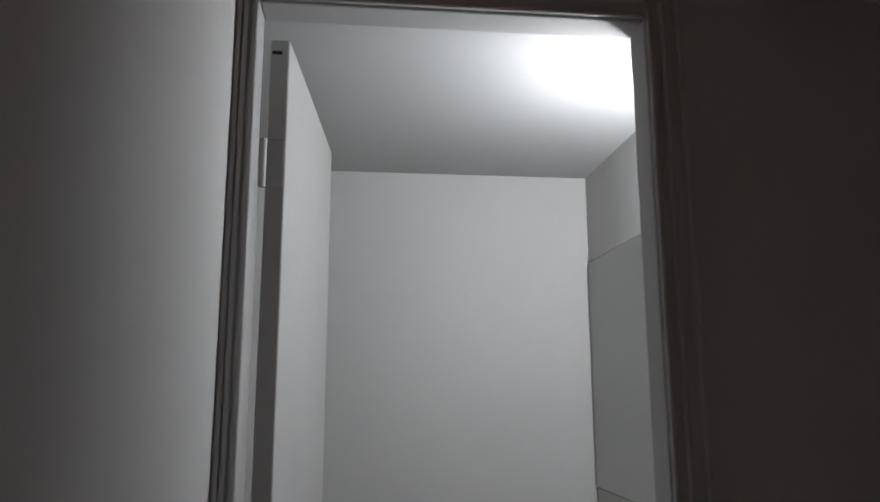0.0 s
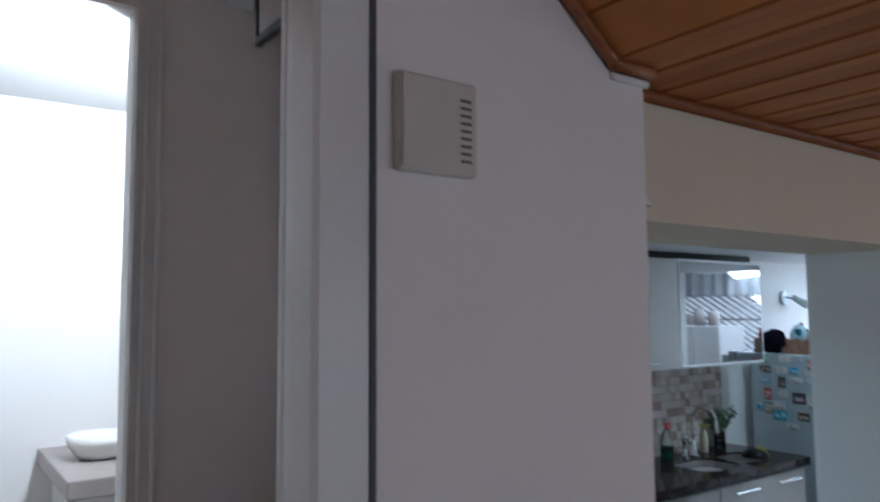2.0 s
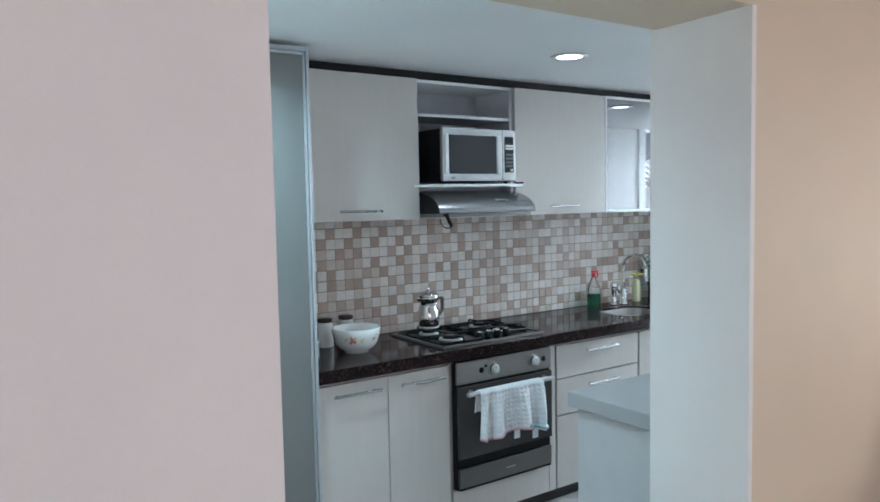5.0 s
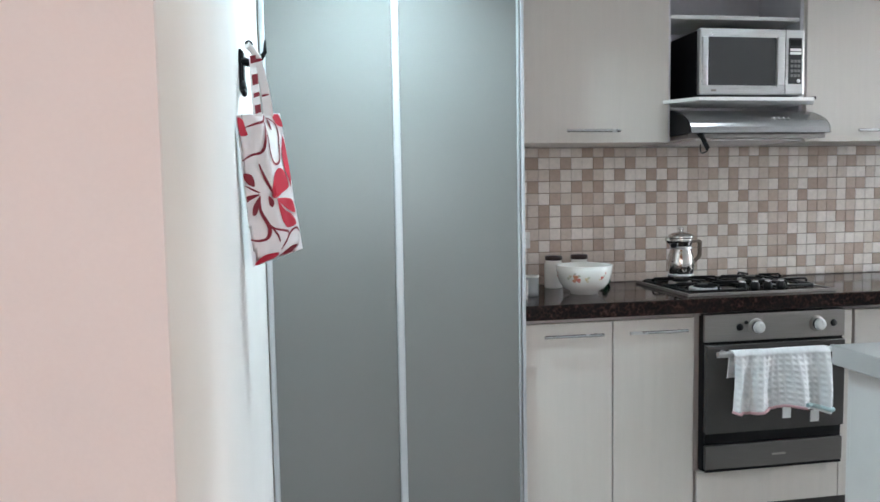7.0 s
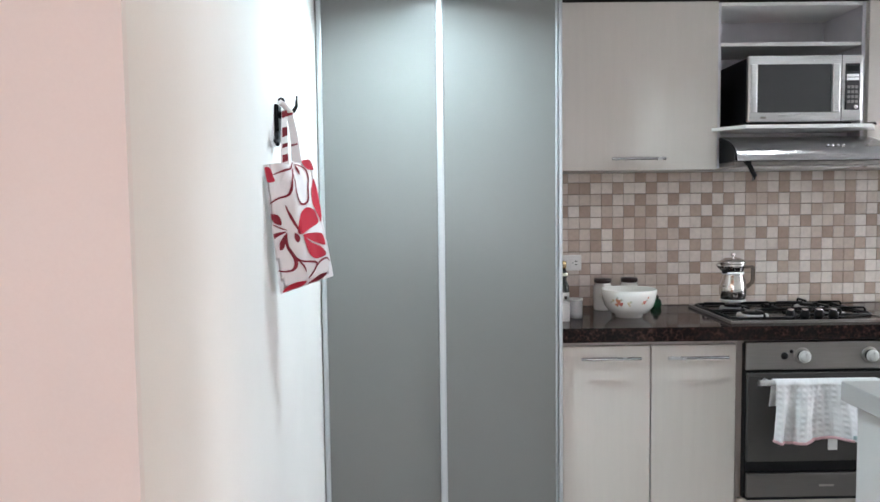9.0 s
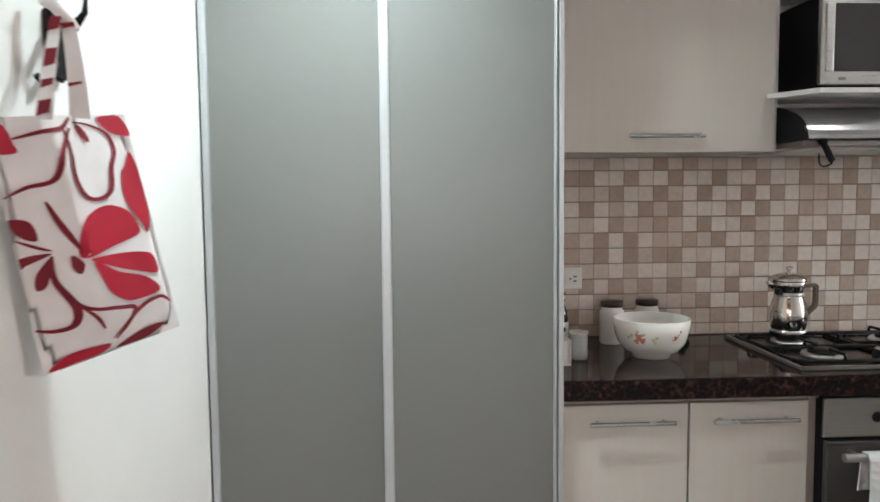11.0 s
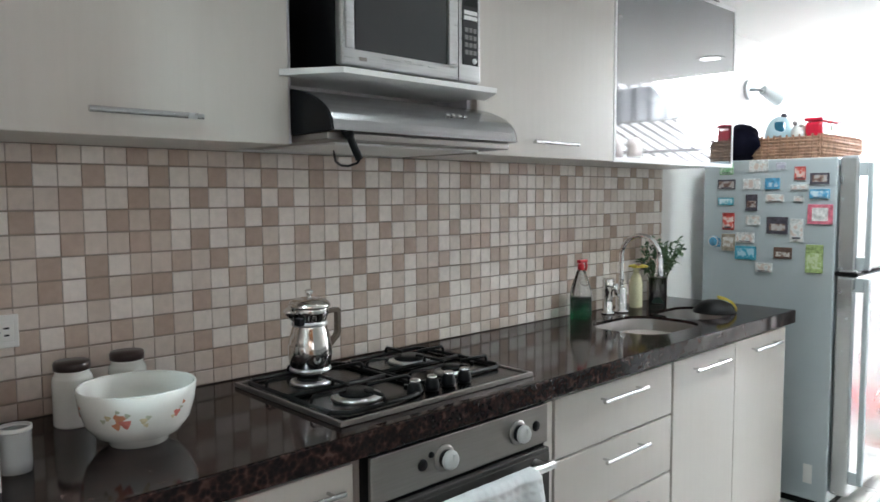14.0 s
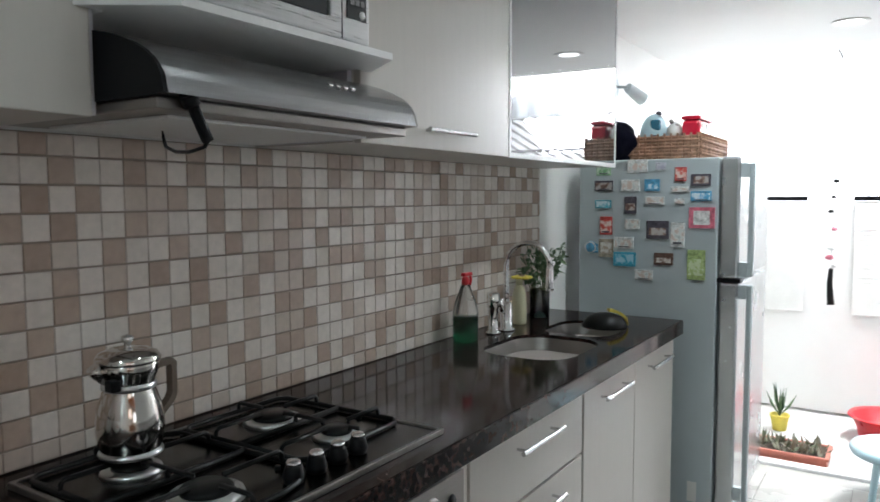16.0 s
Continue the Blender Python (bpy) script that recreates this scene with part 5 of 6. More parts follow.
def strap(lo, hi, w, bulge):
    b = bmesh.new()
    prev = None
    for k in range(13):
        f = k / 12
        p = Vector(lo).lerp(Vector(hi), f) + Vector((bulge * math.sin(math.pi * f), -0.004 * math.sin(math.pi * f), 0))
        d = Vector((0.8, 0.5, 0)) * w * (1 - 0.35 * f)
        n_ = Vector((0.5, -0.8, 0)) * 0.0018
        cur = [b.verts.new(q) for q in (p - d - n_, p + d - n_, p + d + n_, p - d + n_)]
        if prev:
            for j in range(4):
                b.faces.new((prev[j], prev[(j + 1) % 4], cur[(j + 1) % 4], cur[j]))
        else:
            b.faces.new(cur)
        prev = cur
    b.faces.new(prev)
    return b


STL, STR = (bag_at(0.34, 0.985) + Vector((0.003, -0.003, 0)), Vector((-0.941, -1.485, 1.652))), (bag_at(0.60, 0.985) + Vector((0.003, -0.003, 0)), Vector((-0.931, -1.475, 1.652)))
s1 = part("strap", strap(*STL, 0.011, 0.0), CANVAS, bg)
s2 = part("strap", strap(*STR, 0.014, 0.004), CANVAS, bg)
part("strap_loop", tube([(-0.950, -1.505, 1.672), (-0.940, -1.492, 1.666), (-0.931, -1.480, 1.653), (-0.926, -1.465, 1.642)], 0.0085, 8), CANVAS, bg)
for st_, (lo, hi), w, cuts in ((s1, STL, 0.0098, ((0.02, 0.16), (0.28, 0.36), (0.48, 0.66), (0.84, 0.98))), (s2, STR, 0.0115, ((0.30, 0.34), (0.88, 0.94)))):
    for a, b in cuts:
        lo_, hi_ = Vector(lo), Vector(hi)
        p, q = lo_.lerp(hi_, a) + Vector((0.0025, -0.0085, 0)), lo_.lerp(hi_, b) + Vector((0.0025, -0.0085, 0))
        d = Vector((0.8, 0.5, 0)) * w * 0.8
        bm = bmesh.new()
        bm.faces.new([bm.verts.new(v) for v in (p - d, p + d + Vector((0, 0, 0.006)), q + d + Vector((0, 0, 0.004)), q - d)])
        part("strap_print", bm, MAROON, st_, "dark red printed patch")


def smooth_path(pts, closed, n=5):
    m, out = len(pts), []
    for i in range(m if closed else m - 1):
        at = (lambda k: Vector(pts[k % m])) if closed else (lambda k: Vector(pts[max(0, min(m - 1, k))]))
        p0, p1, p2, p3 = at(i - 1), at(i), at(i + 1), at(i + 2)
        for k in range(n):
            f = k / n
            out.append(0.5 * ((2 * p1) + (p2 - p0) * f + (2 * p0 - 5 * p1 + 4 * p2 - p3) * f * f + (3 * p1 - p0 - 3 * p2 + p3) * f ** 3))
    return out if closed else out + [Vector(pts[-1])]


def on_bag(p):
    return bag_at(min(0.995, max(0.005, p.x)), min(0.995, max(0.004, p.y))) + Vector((0.0014, -0.0014, 0))


def blot(pts, material):
    """A printed petal, filled in rings so that it follows the cloth."""
    rim = smooth_path(pts, True)
    c = sum(rim, Vector((0, 0))) / len(rim)
    bm = bmesh.new()
    rings = [[bm.verts.new(on_bag(c.lerp(p, k / 4))) for p in rim] for k in (1, 2, 3, 4)]
    mid = bm.verts.new(on_bag(c))
    n = len(rim)
    for i in range(n):
        bm.faces.new((mid, rings[0][i], rings[0][(i + 1) % n]))
        for a, b in zip(rings, rings[1:]):
            bm.faces.new((a[i], b[i], b[(i + 1) % n], a[(i + 1) % n]))
    part("printed_petal", bm, material, bg)


def line(pts, w=0.016):
    bm = bmesh.new()
    prev = None
    path = smooth_path(pts, False, 6)
    for i, p in enumerate(path):
        d = path[min(i + 1, len(path) - 1)] - path[max(i - 1, 0)]
        d = Vector((d.x, d.y * 2.5)).normalized()
        nrm = Vector((-d.y, d.x / 2.5)) * w * (0.45 + 0.9 * math.sin(math.pi * i / (len(path) - 1)))
        cur = [bm.verts.new(on_bag(p - nrm)), bm.verts.new(on_bag(p)), bm.verts.new(on_bag(p + nrm))]
        if prev:
            bm.faces.new((prev[0], cur[0], cur[1], prev[1]))
            bm.faces.new((prev[1], cur[1], cur[2], prev[2]))
        prev = cur
    part("printed_line", bm, MAROON, bg)


# five-petalled flower
blot([(0.35, 0.44), (0.36, 0.52), (0.45, 0.60), (0.62, 0.63), (0.79, 0.59), (0.85, 0.52), (0.82, 0.48), (0.60, 0.46)], RED)
blot([(0.40, 0.43), (0.66, 0.42), (0.88, 0.39), (0.93, 0.34), (0.91, 0.29), (0.72, 0.33), (0.54, 0.38)], RED)
blot([(0.42, 0.42), (0.58, 0.35), (0.80, 0.29), (0.90, 0.22), (0.81, 0.20), (0.62, 0.21), (0.49, 0.27), (0.44, 0.35)], RED)
blot([(0.29, 0.46), (0.35, 0.42), (0.32, 0.38), (0.28, 0.41)], MAROON)
# petals cut by the seams
blot([(0.94, 0.84), (0.98, 0.77), (0.99, 0.66), (0.98, 0.55), (0.92, 0.48), (0.89, 0.52), (0.79, 0.64), (0.81, 0.74), (0.88, 0.79)], RED)
blot([(0.75, 0.99), (0.93, 0.99), (0.99, 0.91), (0.84, 0.92), (0.75, 0.96)], RED)
blot([(0.01, 0.98), (0.10, 0.97), (0.13, 0.91), (0.14, 0.87), (0.03, 0.87), (0.01, 0.90)], RED)
blot([(0.01, 0.63), (0.11, 0.61), (0.13, 0.54), (0.06, 0.55), (0.01, 0.59)], MAROON)
blot([(0.19, 0.48), (0.01, 0.48), (0.01, 0.44), (0.04, 0.45)], MAROON)
blot([(0.19, 0.47), (0.08, 0.41), (0.06, 0.35), (0.11, 0.35), (0.15, 0.39)], MAROON)
blot([(0.03, 0.01), (0.17, 0.06), (0.42, 0.05), (0.37, 0.015), (0.20, 0.01)], RED)
blot([(0.48, 0.02), (0.69, 0.06), (0.87, 0.05), (0.73, 0.015), (0.53, 0.01)], MAROON)
# outlines
line([(0.45, 0.96), (0.46, 0.86), (0.44, 0.76), (0.48, 0.68), (0.58, 0.66), (0.69, 0.69), (0.74, 0.78), (0.81, 0.85), (0.78, 0.92), (0.64, 0.96), (0.54, 0.97)])
line([(0.13, 0.92), (0.31, 0.94), (0.44, 0.95), (0.52, 0.99)])
line([(0.01, 0.71), (0.14, 0.74), (0.31, 0.76), (0.41, 0.87), (0.50, 0.95)])
line([(0.22, 0.68), (0.26, 0.60), (0.31, 0.53), (0.36, 0.46)])
line([(0.18, 0.47), (0.17, 0.37), (0.25, 0.25), (0.22, 0.18), (0.11, 0.17), (0.01, 0.19)], 0.02)
line([(0.18, 0.34), (0.30, 0.24), (0.51, 0.20), (0.65, 0.17), (0.57, 0.11), (0.47, 0.06)])
line([(0.45, 0.07), (0.69, 0.16), (0.88, 0.18), (0.96, 0.14)])
line([(0.01, 0.55), (0.12, 0.51), (0.19, 0.49)], 0.010)
line([(0.27, 0.25), (0.35, 0.19), (0.39, 0.13)], 0.010)
line([(0.56, 0.96), (0.61, 0.89)], 0.02)

# ---- fridge and what is on it ----
fz = thing("refrigerator", (3.6, -0.45, F0), "tall grey two-door refrigerator covered with magnets", "refrigerator")
part("body", solid(3.25, -0.705, F0 + 0.03, 3.95, -0.08, 1.572, 0.008), FRIDGE, fz)
for z0, z1, hz0, hz1, nm in ((1.058, 1.575, 1.07, 1.545, "freezer_door"), (0.035, 1.040, 0.10, 1.035, "fridge_door")):
    d = part(nm, solid(3.252, -0.790, z0, 3.95, -0.712, z1, 0.012), FRIDGED, fz)
    h = solid(3.256, -0.845, hz0, 3.285, -0.822, hz1, 0.006)
    for zz in (hz0, hz1 - 0.06):
        box(h, 3.256, -0.823, zz, 3.285, -0.789, zz + 0.06, 0.003)
    part("handle", h, FRIDGE, d, "long grey door handle")
part("hinge", solid(3.255, -0.80, 1.040, 3.31, -0.70, 1.058, 0.003), BLACK, fz, "black middle hinge")
part("kick_plate", solid(3.26, -0.70, F0, 3.94, -0.12, F0 + 0.03), BLACK, fz)
part("rating_sticker", solid(3.2485, -0.64, 0.06, 3.2499, -0.60, 0.15), PLASTW, fz, "small white sticker")
MC = {"white": (0.72, 0.72, 0.70), "green": (0.25, 0.5, 0.25), "pale": (0.55, 0.55, 0.62), "dark": (0.09, 0.08, 0.10), "blue": (0.10, 0.35, 0.55), "red": (0.50, 0.06, 0.05), "teal": (0.10, 0.42, 0.52), "pink": (0.62, 0.16, 0.22), "tan": (0.42, 0.36, 0.28), "cyan": (0.05, 0.33, 0.45), "brown": (0.14, 0.08, 0.06), "lime": (0.35, 0.45, 0.18)}
MM = {k: mat("magnet_" + k, c, 0.4, var=0.35, scale=60, fine=240) for k, c in MC.items()}
MAGNETS = []
for col, y, z, w, h in (("green", -0.198, 1.532, 0.068, 0.056), ("white", -0.355, 1.543, 0.092, 0.058), ("pale", -0.459, 1.539, 0.045, 0.035), ("dark", -0.200, 1.457, 0.088, 0.047), ("white", -0.324, 1.457, 0.084, 0.051),
                        ("blue", -0.422, 1.457, 0.068, 0.053), ("red", -0.546, 1.503, 0.050, 0.061), ("white", -0.544, 1.438, 0.077, 0.026), ("dark", -0.631, 1.477, 0.083, 0.051), ("blue", -0.633, 1.408, 0.087, 0.043), ("teal", -0.198, 1.373, 0.078, 0.037)):
    MAGNETS.append((col, y, z, w, h))
MAGNETS += [("dark", -0.326, 1.368, 0.057, 0.078), ("white", -0.435, 1.388, 0.085, 0.036), ("white", -0.543, 1.385, 0.043, 0.026), ("pink", -0.638, 1.315, 0.108, 0.090), ("red", -0.213, 1.274, 0.059, 0.084)]
MAGNETS += [("white", -0.334, 1.283, 0.070, 0.045), ("dark", -0.450, 1.260, 0.098, 0.080), ("white", -0.538, 1.240, 0.060, 0.106), ("blue", -0.155, 1.168, 0.040, 0.043), ("tan", -0.215, 1.171, 0.069, 0.085)]
MAGNETS += [("white", -0.298, 1.197, 0.090, 0.051), ("cyan", -0.302, 1.123, 0.104, 0.065), ("brown", -0.479, 1.131, 0.084, 0.054), ("white", -0.392, 1.056, 0.082, 0.045), ("lime", -0.619, 1.111, 0.076, 0.130)]
def printed(name, tones, scale):
    """A little printed picture: patches of a few tones."""
    m = mat(name, tones[0], 0.35, var=0.1)
    n, l = m.node_tree.nodes, m.node_tree.links
    co, nz, ramp = n.new("ShaderNodeTexCoord"), n.new("ShaderNodeTexNoise"), n.new("ShaderNodeValToRGB")
    nz.inputs["Scale"].default_value, nz.inputs["Detail"].default_value = scale, 2
    l.new(co.outputs["Object"], nz.inputs["Vector"])
    l.new(nz.outputs[0], ramp.inputs[0])
    e = ramp.color_ramp.elements
    while len(e) < len(tones):
        e.new(0.5)
    for i, (k, c) in enumerate(zip(e, tones)):
        k.position, k.color = (0.0 if i == 0 else 0.30 + 0.36 * i / len(tones)), (*c, 1)
    l.new(ramp.outputs[0], n["Principled BSDF"].inputs["Base Color"])
    return m


PIC = {"white": printed("picture_white", [(0.20, 0.22, 0.24), (0.60, 0.62, 0.60), (0.74, 0.74, 0.72), (0.62, 0.50, 0.44)], 45),
       "green": printed("picture_green", [(0.06, 0.22, 0.08), (0.20, 0.45, 0.22), (0.62, 0.72, 0.60)], 40),
       "pale": printed("picture_pale", [(0.30, 0.27, 0.42), (0.55, 0.54, 0.62), (0.66, 0.66, 0.70)], 40),
       "dark": printed("picture_dark", [(0.03, 0.03, 0.035), (0.14, 0.08, 0.07), (0.30, 0.20, 0.16), (0.46, 0.42, 0.40)], 42),
       "blue": printed("picture_blue", [(0.03, 0.12, 0.32), (0.10, 0.38, 0.60), (0.62, 0.72, 0.76)], 40),
       "red": printed("picture_red", [(0.50, 0.05, 0.04), (0.62, 0.10, 0.08), (0.70, 0.55, 0.50)], 42),
       "teal": printed("picture_teal", [(0.05, 0.32, 0.45), (0.12, 0.46, 0.56), (0.60, 0.74, 0.78)], 38),
       "pink": printed("picture_pink", [(0.62, 0.14, 0.22), (0.66, 0.20, 0.28), (0.70, 0.30, 0.36)], 30),
       "tan": printed("picture_tan", [(0.16, 0.12, 0.10), (0.46, 0.38, 0.30), (0.66, 0.64, 0.60)], 45),
       "cyan": printed("picture_cyan", [(0.03, 0.20, 0.36), (0.05, 0.36, 0.50), (0.40, 0.62, 0.70)], 40),
       "brown": printed("picture_brown", [(0.06, 0.035, 0.03), (0.22, 0.14, 0.11), (0.60, 0.56, 0.52)], 45),
       "lime": printed("picture_lime", [(0.24, 0.34, 0.12), (0.38, 0.48, 0.20), (0.55, 0.62, 0.40)], 60)}
INK = mat("printed_ink", (0.10, 0.10, 0.12), 0.5, var=0.3)
for k, (col, y, z, w, h) in enumerate(MAGNETS):
    mg = thing("fridge_magnet", (3.247, y, z), {"dark": "dark printed", "pale": "pale lilac", "tan": "pale tan"}.get(col, col) + " rectangular fridge magnet", "magnet", "magnets on the refrigerator side")
    part("plate", solid(3.2445, y - w / 2, z - h / 2, 3.2499, y + w / 2, z + h / 2, 0.0015), MM[col], mg)
    if col == "pink":
        part("card", solid(3.2435, y - 0.034, z - 0.030, 3.2446, y + 0.034, z + 0.030), MM["white"], mg, "white card on the magnet")
    if col != "pink":
        b_ = 0.10 + 0.05 * (k % 3)
        part("picture", solid(3.2436, y - w * (0.5 - b_ * 0.6), z - h * (0.5 - b_), 3.2446, y + w * (0.5 - b_ * 0.6), z + h * (0.5 - b_ * (1 + k % 2))), PIC[col], mg, "small printed picture")
    if k % 3 == 0:
        part("printed_bar", solid(3.2427, y - w * 0.3, z - h * 0.38, 3.2435, y + w * 0.3, z - h * 0.30), INK, mg)
ro = thing("round_magnet", (3.247, -0.15, 1.18), "round blue and tan pan-shaped fridge magnet", "magnet", "magnets on the refrigerator side")
part("disc", lathe([(0, 0.006), (0.026, 0.006), (0.030, 0.0), (0, 0)], seg=24), MM["blue"], ro).matrix_basis = pose(3.2424, -0.142, 1.172, 0, -90)
part("rim", lathe([(0.022, 0.0072), (0.027, 0.0072), (0.028, 0.0062), (0.022, 0.0062)], seg=24), MM["white"], ro).matrix_basis = pose(3.2424, -0.142, 1.172, 0, -90)

FT = 1.5725
bk = thing("wicker_basket", (3.6, -0.45, FT), "brown wicker basket full of odds and ends on the refrigerator", "basket")
bm = bmesh.new()
for r_ in range(7):
    z = FT + 0.008 + r_ * 0.015
    o = 0.004 * (r_ % 2)
    tube([(3.33 - o, -0.60 - o, z), (3.90 + o, -0.60 - o, z), (3.90 + o, -0.30 + o, z), (3.33 - o, -0.30 + o, z), (3.33 - o, -0.60 - o, z)], 0.008, 6, bm)
part("weave", bm, WICKER, bk)
for k in range(20):
    part("stake", rod((3.335 + k * 0.029, -0.604, FT), (3.335 + k * 0.029, -0.604, FT + 0.115), 0.005, 6), WICKER, bk)
for k in range(11):
    part("stake", rod((3.326, -0.595 + k * 0.029, FT), (3.326, -0.595 + k * 0.029, FT + 0.115), 0.005, 6), WICKER, bk)
part("bottom", solid(3.335, -0.595, FT, 3.895, -0.305, FT + 0.012), WICKER, bk)
bb = bmesh.new()
bmesh.ops.create_icosphere(bb, subdivisions=4, radius=1)
for v in bb.verts:
    p = v.co.copy()
    k = 1 + 0.22 * noise.noise(p * 1.6) + 0.10 * noise.noise(p * 4.5) + 0.05 * abs(noise.noise(p * 9))
    v.co = Vector((3.345 + 0.078 * p.x * k, -0.215 + 0.105 * p.y * k, FT + 0.085 + 0.095 * p.z * k))
    v.co.z = max(v.co.z, FT + 0.001)
for f in bb.faces:
    f.smooth = True
single("black_bag", bb, CLOTH, "crumpled black bag on the refrigerator", "bag")
cn = thing("blue_white_gadget", (3.47, -0.44, FT + 0.012), "pale blue and white round plastic gadget in a basket", "gadget")
eg = bmesh.new()
bmesh.ops.create_uvsphere(eg, u_segments=28, v_segments=16, radius=1, matrix=Matrix.Translation((3.44, -0.372, FT + 0.115)) @ Matrix.Diagonal((0.075, 0.066, 0.102, 1)))
for f in eg.faces:
    f.smooth = True
part("body", eg, BLUEP, cn)
part("face", solid(3.370, -0.415, FT + 0.135, 3.398, -0.37, FT + 0.185, 0.008), mat("teal_display", (0.03, 0.16, 0.24), 0.2, var=0.2), cn, "dark teal window")
part("mouth", solid(3.360, -0.405, FT + 0.100, 3.392, -0.375, FT + 0.115, 0.006), INK, cn, "small dark slot")
part("ear", lathe([(0, 0.020), (0.012, 0.016), (0.015, 0.0), (0, 0)], 3.44, -0.390, FT + 0.2105, 14), INK, cn)
dg = thing("spotted_money_box", (3.42, -0.472, FT + 0.012), "white toy with grey spots lying in a basket", "toy")
dm = bmesh.new()
bmesh.ops.create_uvsphere(dm, u_segments=24, v_segments=14, radius=1, matrix=pose(3.42, -0.472, FT + 0.125, 0, 20, 10) @ Matrix.Diagonal((0.050, 0.036, 0.05, 1)))
for f in dm.faces:
    f.smooth = True
part("body", dm, PLASTW, dg)
for a, b, r_ in ((-0.045, 0.02, 0.016), (-0.02, 0.045, 0.012), (-0.04, -0.025, 0.012)):
    sm = bmesh.new()
    bmesh.ops.create_uvsphere(sm, u_segments=12, v_segments=8, radius=1, matrix=Matrix.Translation((3.385 + 0.01 * (r_ > 0.013), -0.450 + a * 0.7, FT + 0.128 + b)) @ Matrix.Diagonal((0.014, r_, r_, 1)))
    part("spot", sm, VANITY, dg, "grey spot")
pk = thing("white_packet", (3.71, -0.46, FT + 0.012), "white printed packet standing in a basket", "packet")
part("pouch", solid(3.66, -0.49, FT + 0.0125, 3.77, -0.43, FT + 0.165, 0.015), PLASTW, pk)
part("print", solid(3.68, -0.493, FT + 0.125, 3.75, -0.4905, FT + 0.15), INK, pk)
rt = thing("red_tin", (3.48, -0.555, FT + 0.012), "bright red tin with white dots in a basket", "tin")
part("tin", solid(3.365, -0.594, FT + 0.0125, 3.62, -0.514, FT + 0.175, 0.016), TIN, rt)
part("lid", solid(3.362, -0.597, FT + 0.1755, 3.623, -0.511, FT + 0.192, 0.006), TIN, rt)
for k in range(3):
    part("dot", lathe([(0, 0.003), (0.016, 0.003), (0.018, 0), (0, 0)], seg=16), PLASTW, rt, "white dot").matrix_basis = pose(3.415 + k * 0.075, -0.594, FT + 0.150, 90)
part("wire", tube([(3.58, -0.55, FT + 0.192), (3.60, -0.56, FT + 0.220), (3.62, -0.56, FT + 0.230)], 0.003, 6), IRON, rt)

sp = thing("wall_spotlight", (3.9, -0.01, 2.0), "small grey wall spotlight on a round base", "spotlight")
part("rose", rod((3.90, -0.001, 2.0), (3.90, -0.018, 2.0), 0.055, 28), FRIDGE, sp)
part("arm", tube([(3.90, -0.018, 2.0), (3.905, -0.07, 1.995), (3.93, -0.09, 1.985)], 0.008, 8), FRIDGE, sp)
hh = cyl(bmesh.new(), (3.92, -0.08, 1.995), (4.02, -0.13, 1.94), 0.026, 0.036, 20)
part("head", hh, FRIDGE, sp)

# ---- patio things ----
gr = thing("patio_grille", (5.55, -2.1, 1.36), "slanted grey slat grille in the patio wall opening", "grille")
y = -4.3
while y < -1.45:
    ya, yb = max(-4.1, y), min(-1.38, y + 1.15)
    part("slat", tube([(5.56, ya, 2.058 - (ya - y) * 0.605), (5.56, yb, 2.058 - (yb - y) * 0.605)], 0.011, 6), SLATG, gr)
    if ya < -1.55:
        part("slat", tube([(5.56, ya, 2.56), (5.56, ya + 0.14, 2.362)], 0.012, 6), SLATG, gr)
    y += 0.112
part("rail", solid(5.54, -4.19, 2.56, 5.57, -1.38, 2.60, 0.002), SLATG, gr)
part("rail", solid(5.55, -4.10, 1.775, 5.57, -1.38, 1.80, 0.002), SLATG, gr)
sheet = bmesh.new()
rowv = []
for k in range(129):
    yy = -4.18 + 2.50 * k / 128
    xx = 5.47 + 0.014 * math.sin(k * math.pi / 4)
    rowv.append([sheet.verts.new((xx, yy, 2.065)), sheet.verts.new((xx, yy, 2.35)), sheet.verts.new((xx + 0.004, yy, 2.35)), sheet.verts.new((xx + 0.004, yy, 2.065))])
for p, q in zip(rowv, rowv[1:]):
    for j in range(4):
        sheet.faces.new((p[j], p[(j + 1) % 4], q[(j + 1) % 4], q[j]))
sheet.faces.new(rowv[0])
sheet.faces.new(rowv[-1])
cs = thing("corrugated_sheet", (5.47, -2.93, 2.065), "grey translucent corrugated sheet above the slatted opening", "sheet")
part("sheet", sheet, CORRUG, cs)
part("edge_strip", solid(5.452, -4.18, 2.046, 5.492, -1.68, 2.0645, 0.003), SLATG, cs, "dark grey edge strip")
for ya, yb in ((-0.806, -0.555), (-1.626, -1.076)):
    bl = thing("window_blind", (5.488, (ya + yb) / 2, 0.62), "pale horizontal slat blind under a dark head rail", "blind", "blinds on the patio wall")
    part("head_rail", solid(5.470, ya, 1.375, 5.486, yb, 1.405, 0.002), BLACK, bl, "dark head rail")
    for k in range(24):
        part("slat", placed(solid(-0.001, ya + 0.01, -0.0155, 0.001, yb - 0.01, 0.0155), pose(5.480, 0, 1.355 - k * 0.031, 0, 8)), PLASTW, bl)
cbn = thing("utility_cabinet", (5.25, -2.3, F0), "tall white two-door utility cabinet on the patio", "cabinet")
part("body", solid(5.02, -2.62, F0 - 0.02, 5.49, -2.02, 1.72, 0.004), SHELFW, cbn)
for k in range(2):
    part("door", solid(5.005, -2.615 + k * 0.30, F0, 5.0195, -2.322 + k * 0.30, 1.715, 0.003), SHELFW, cbn)
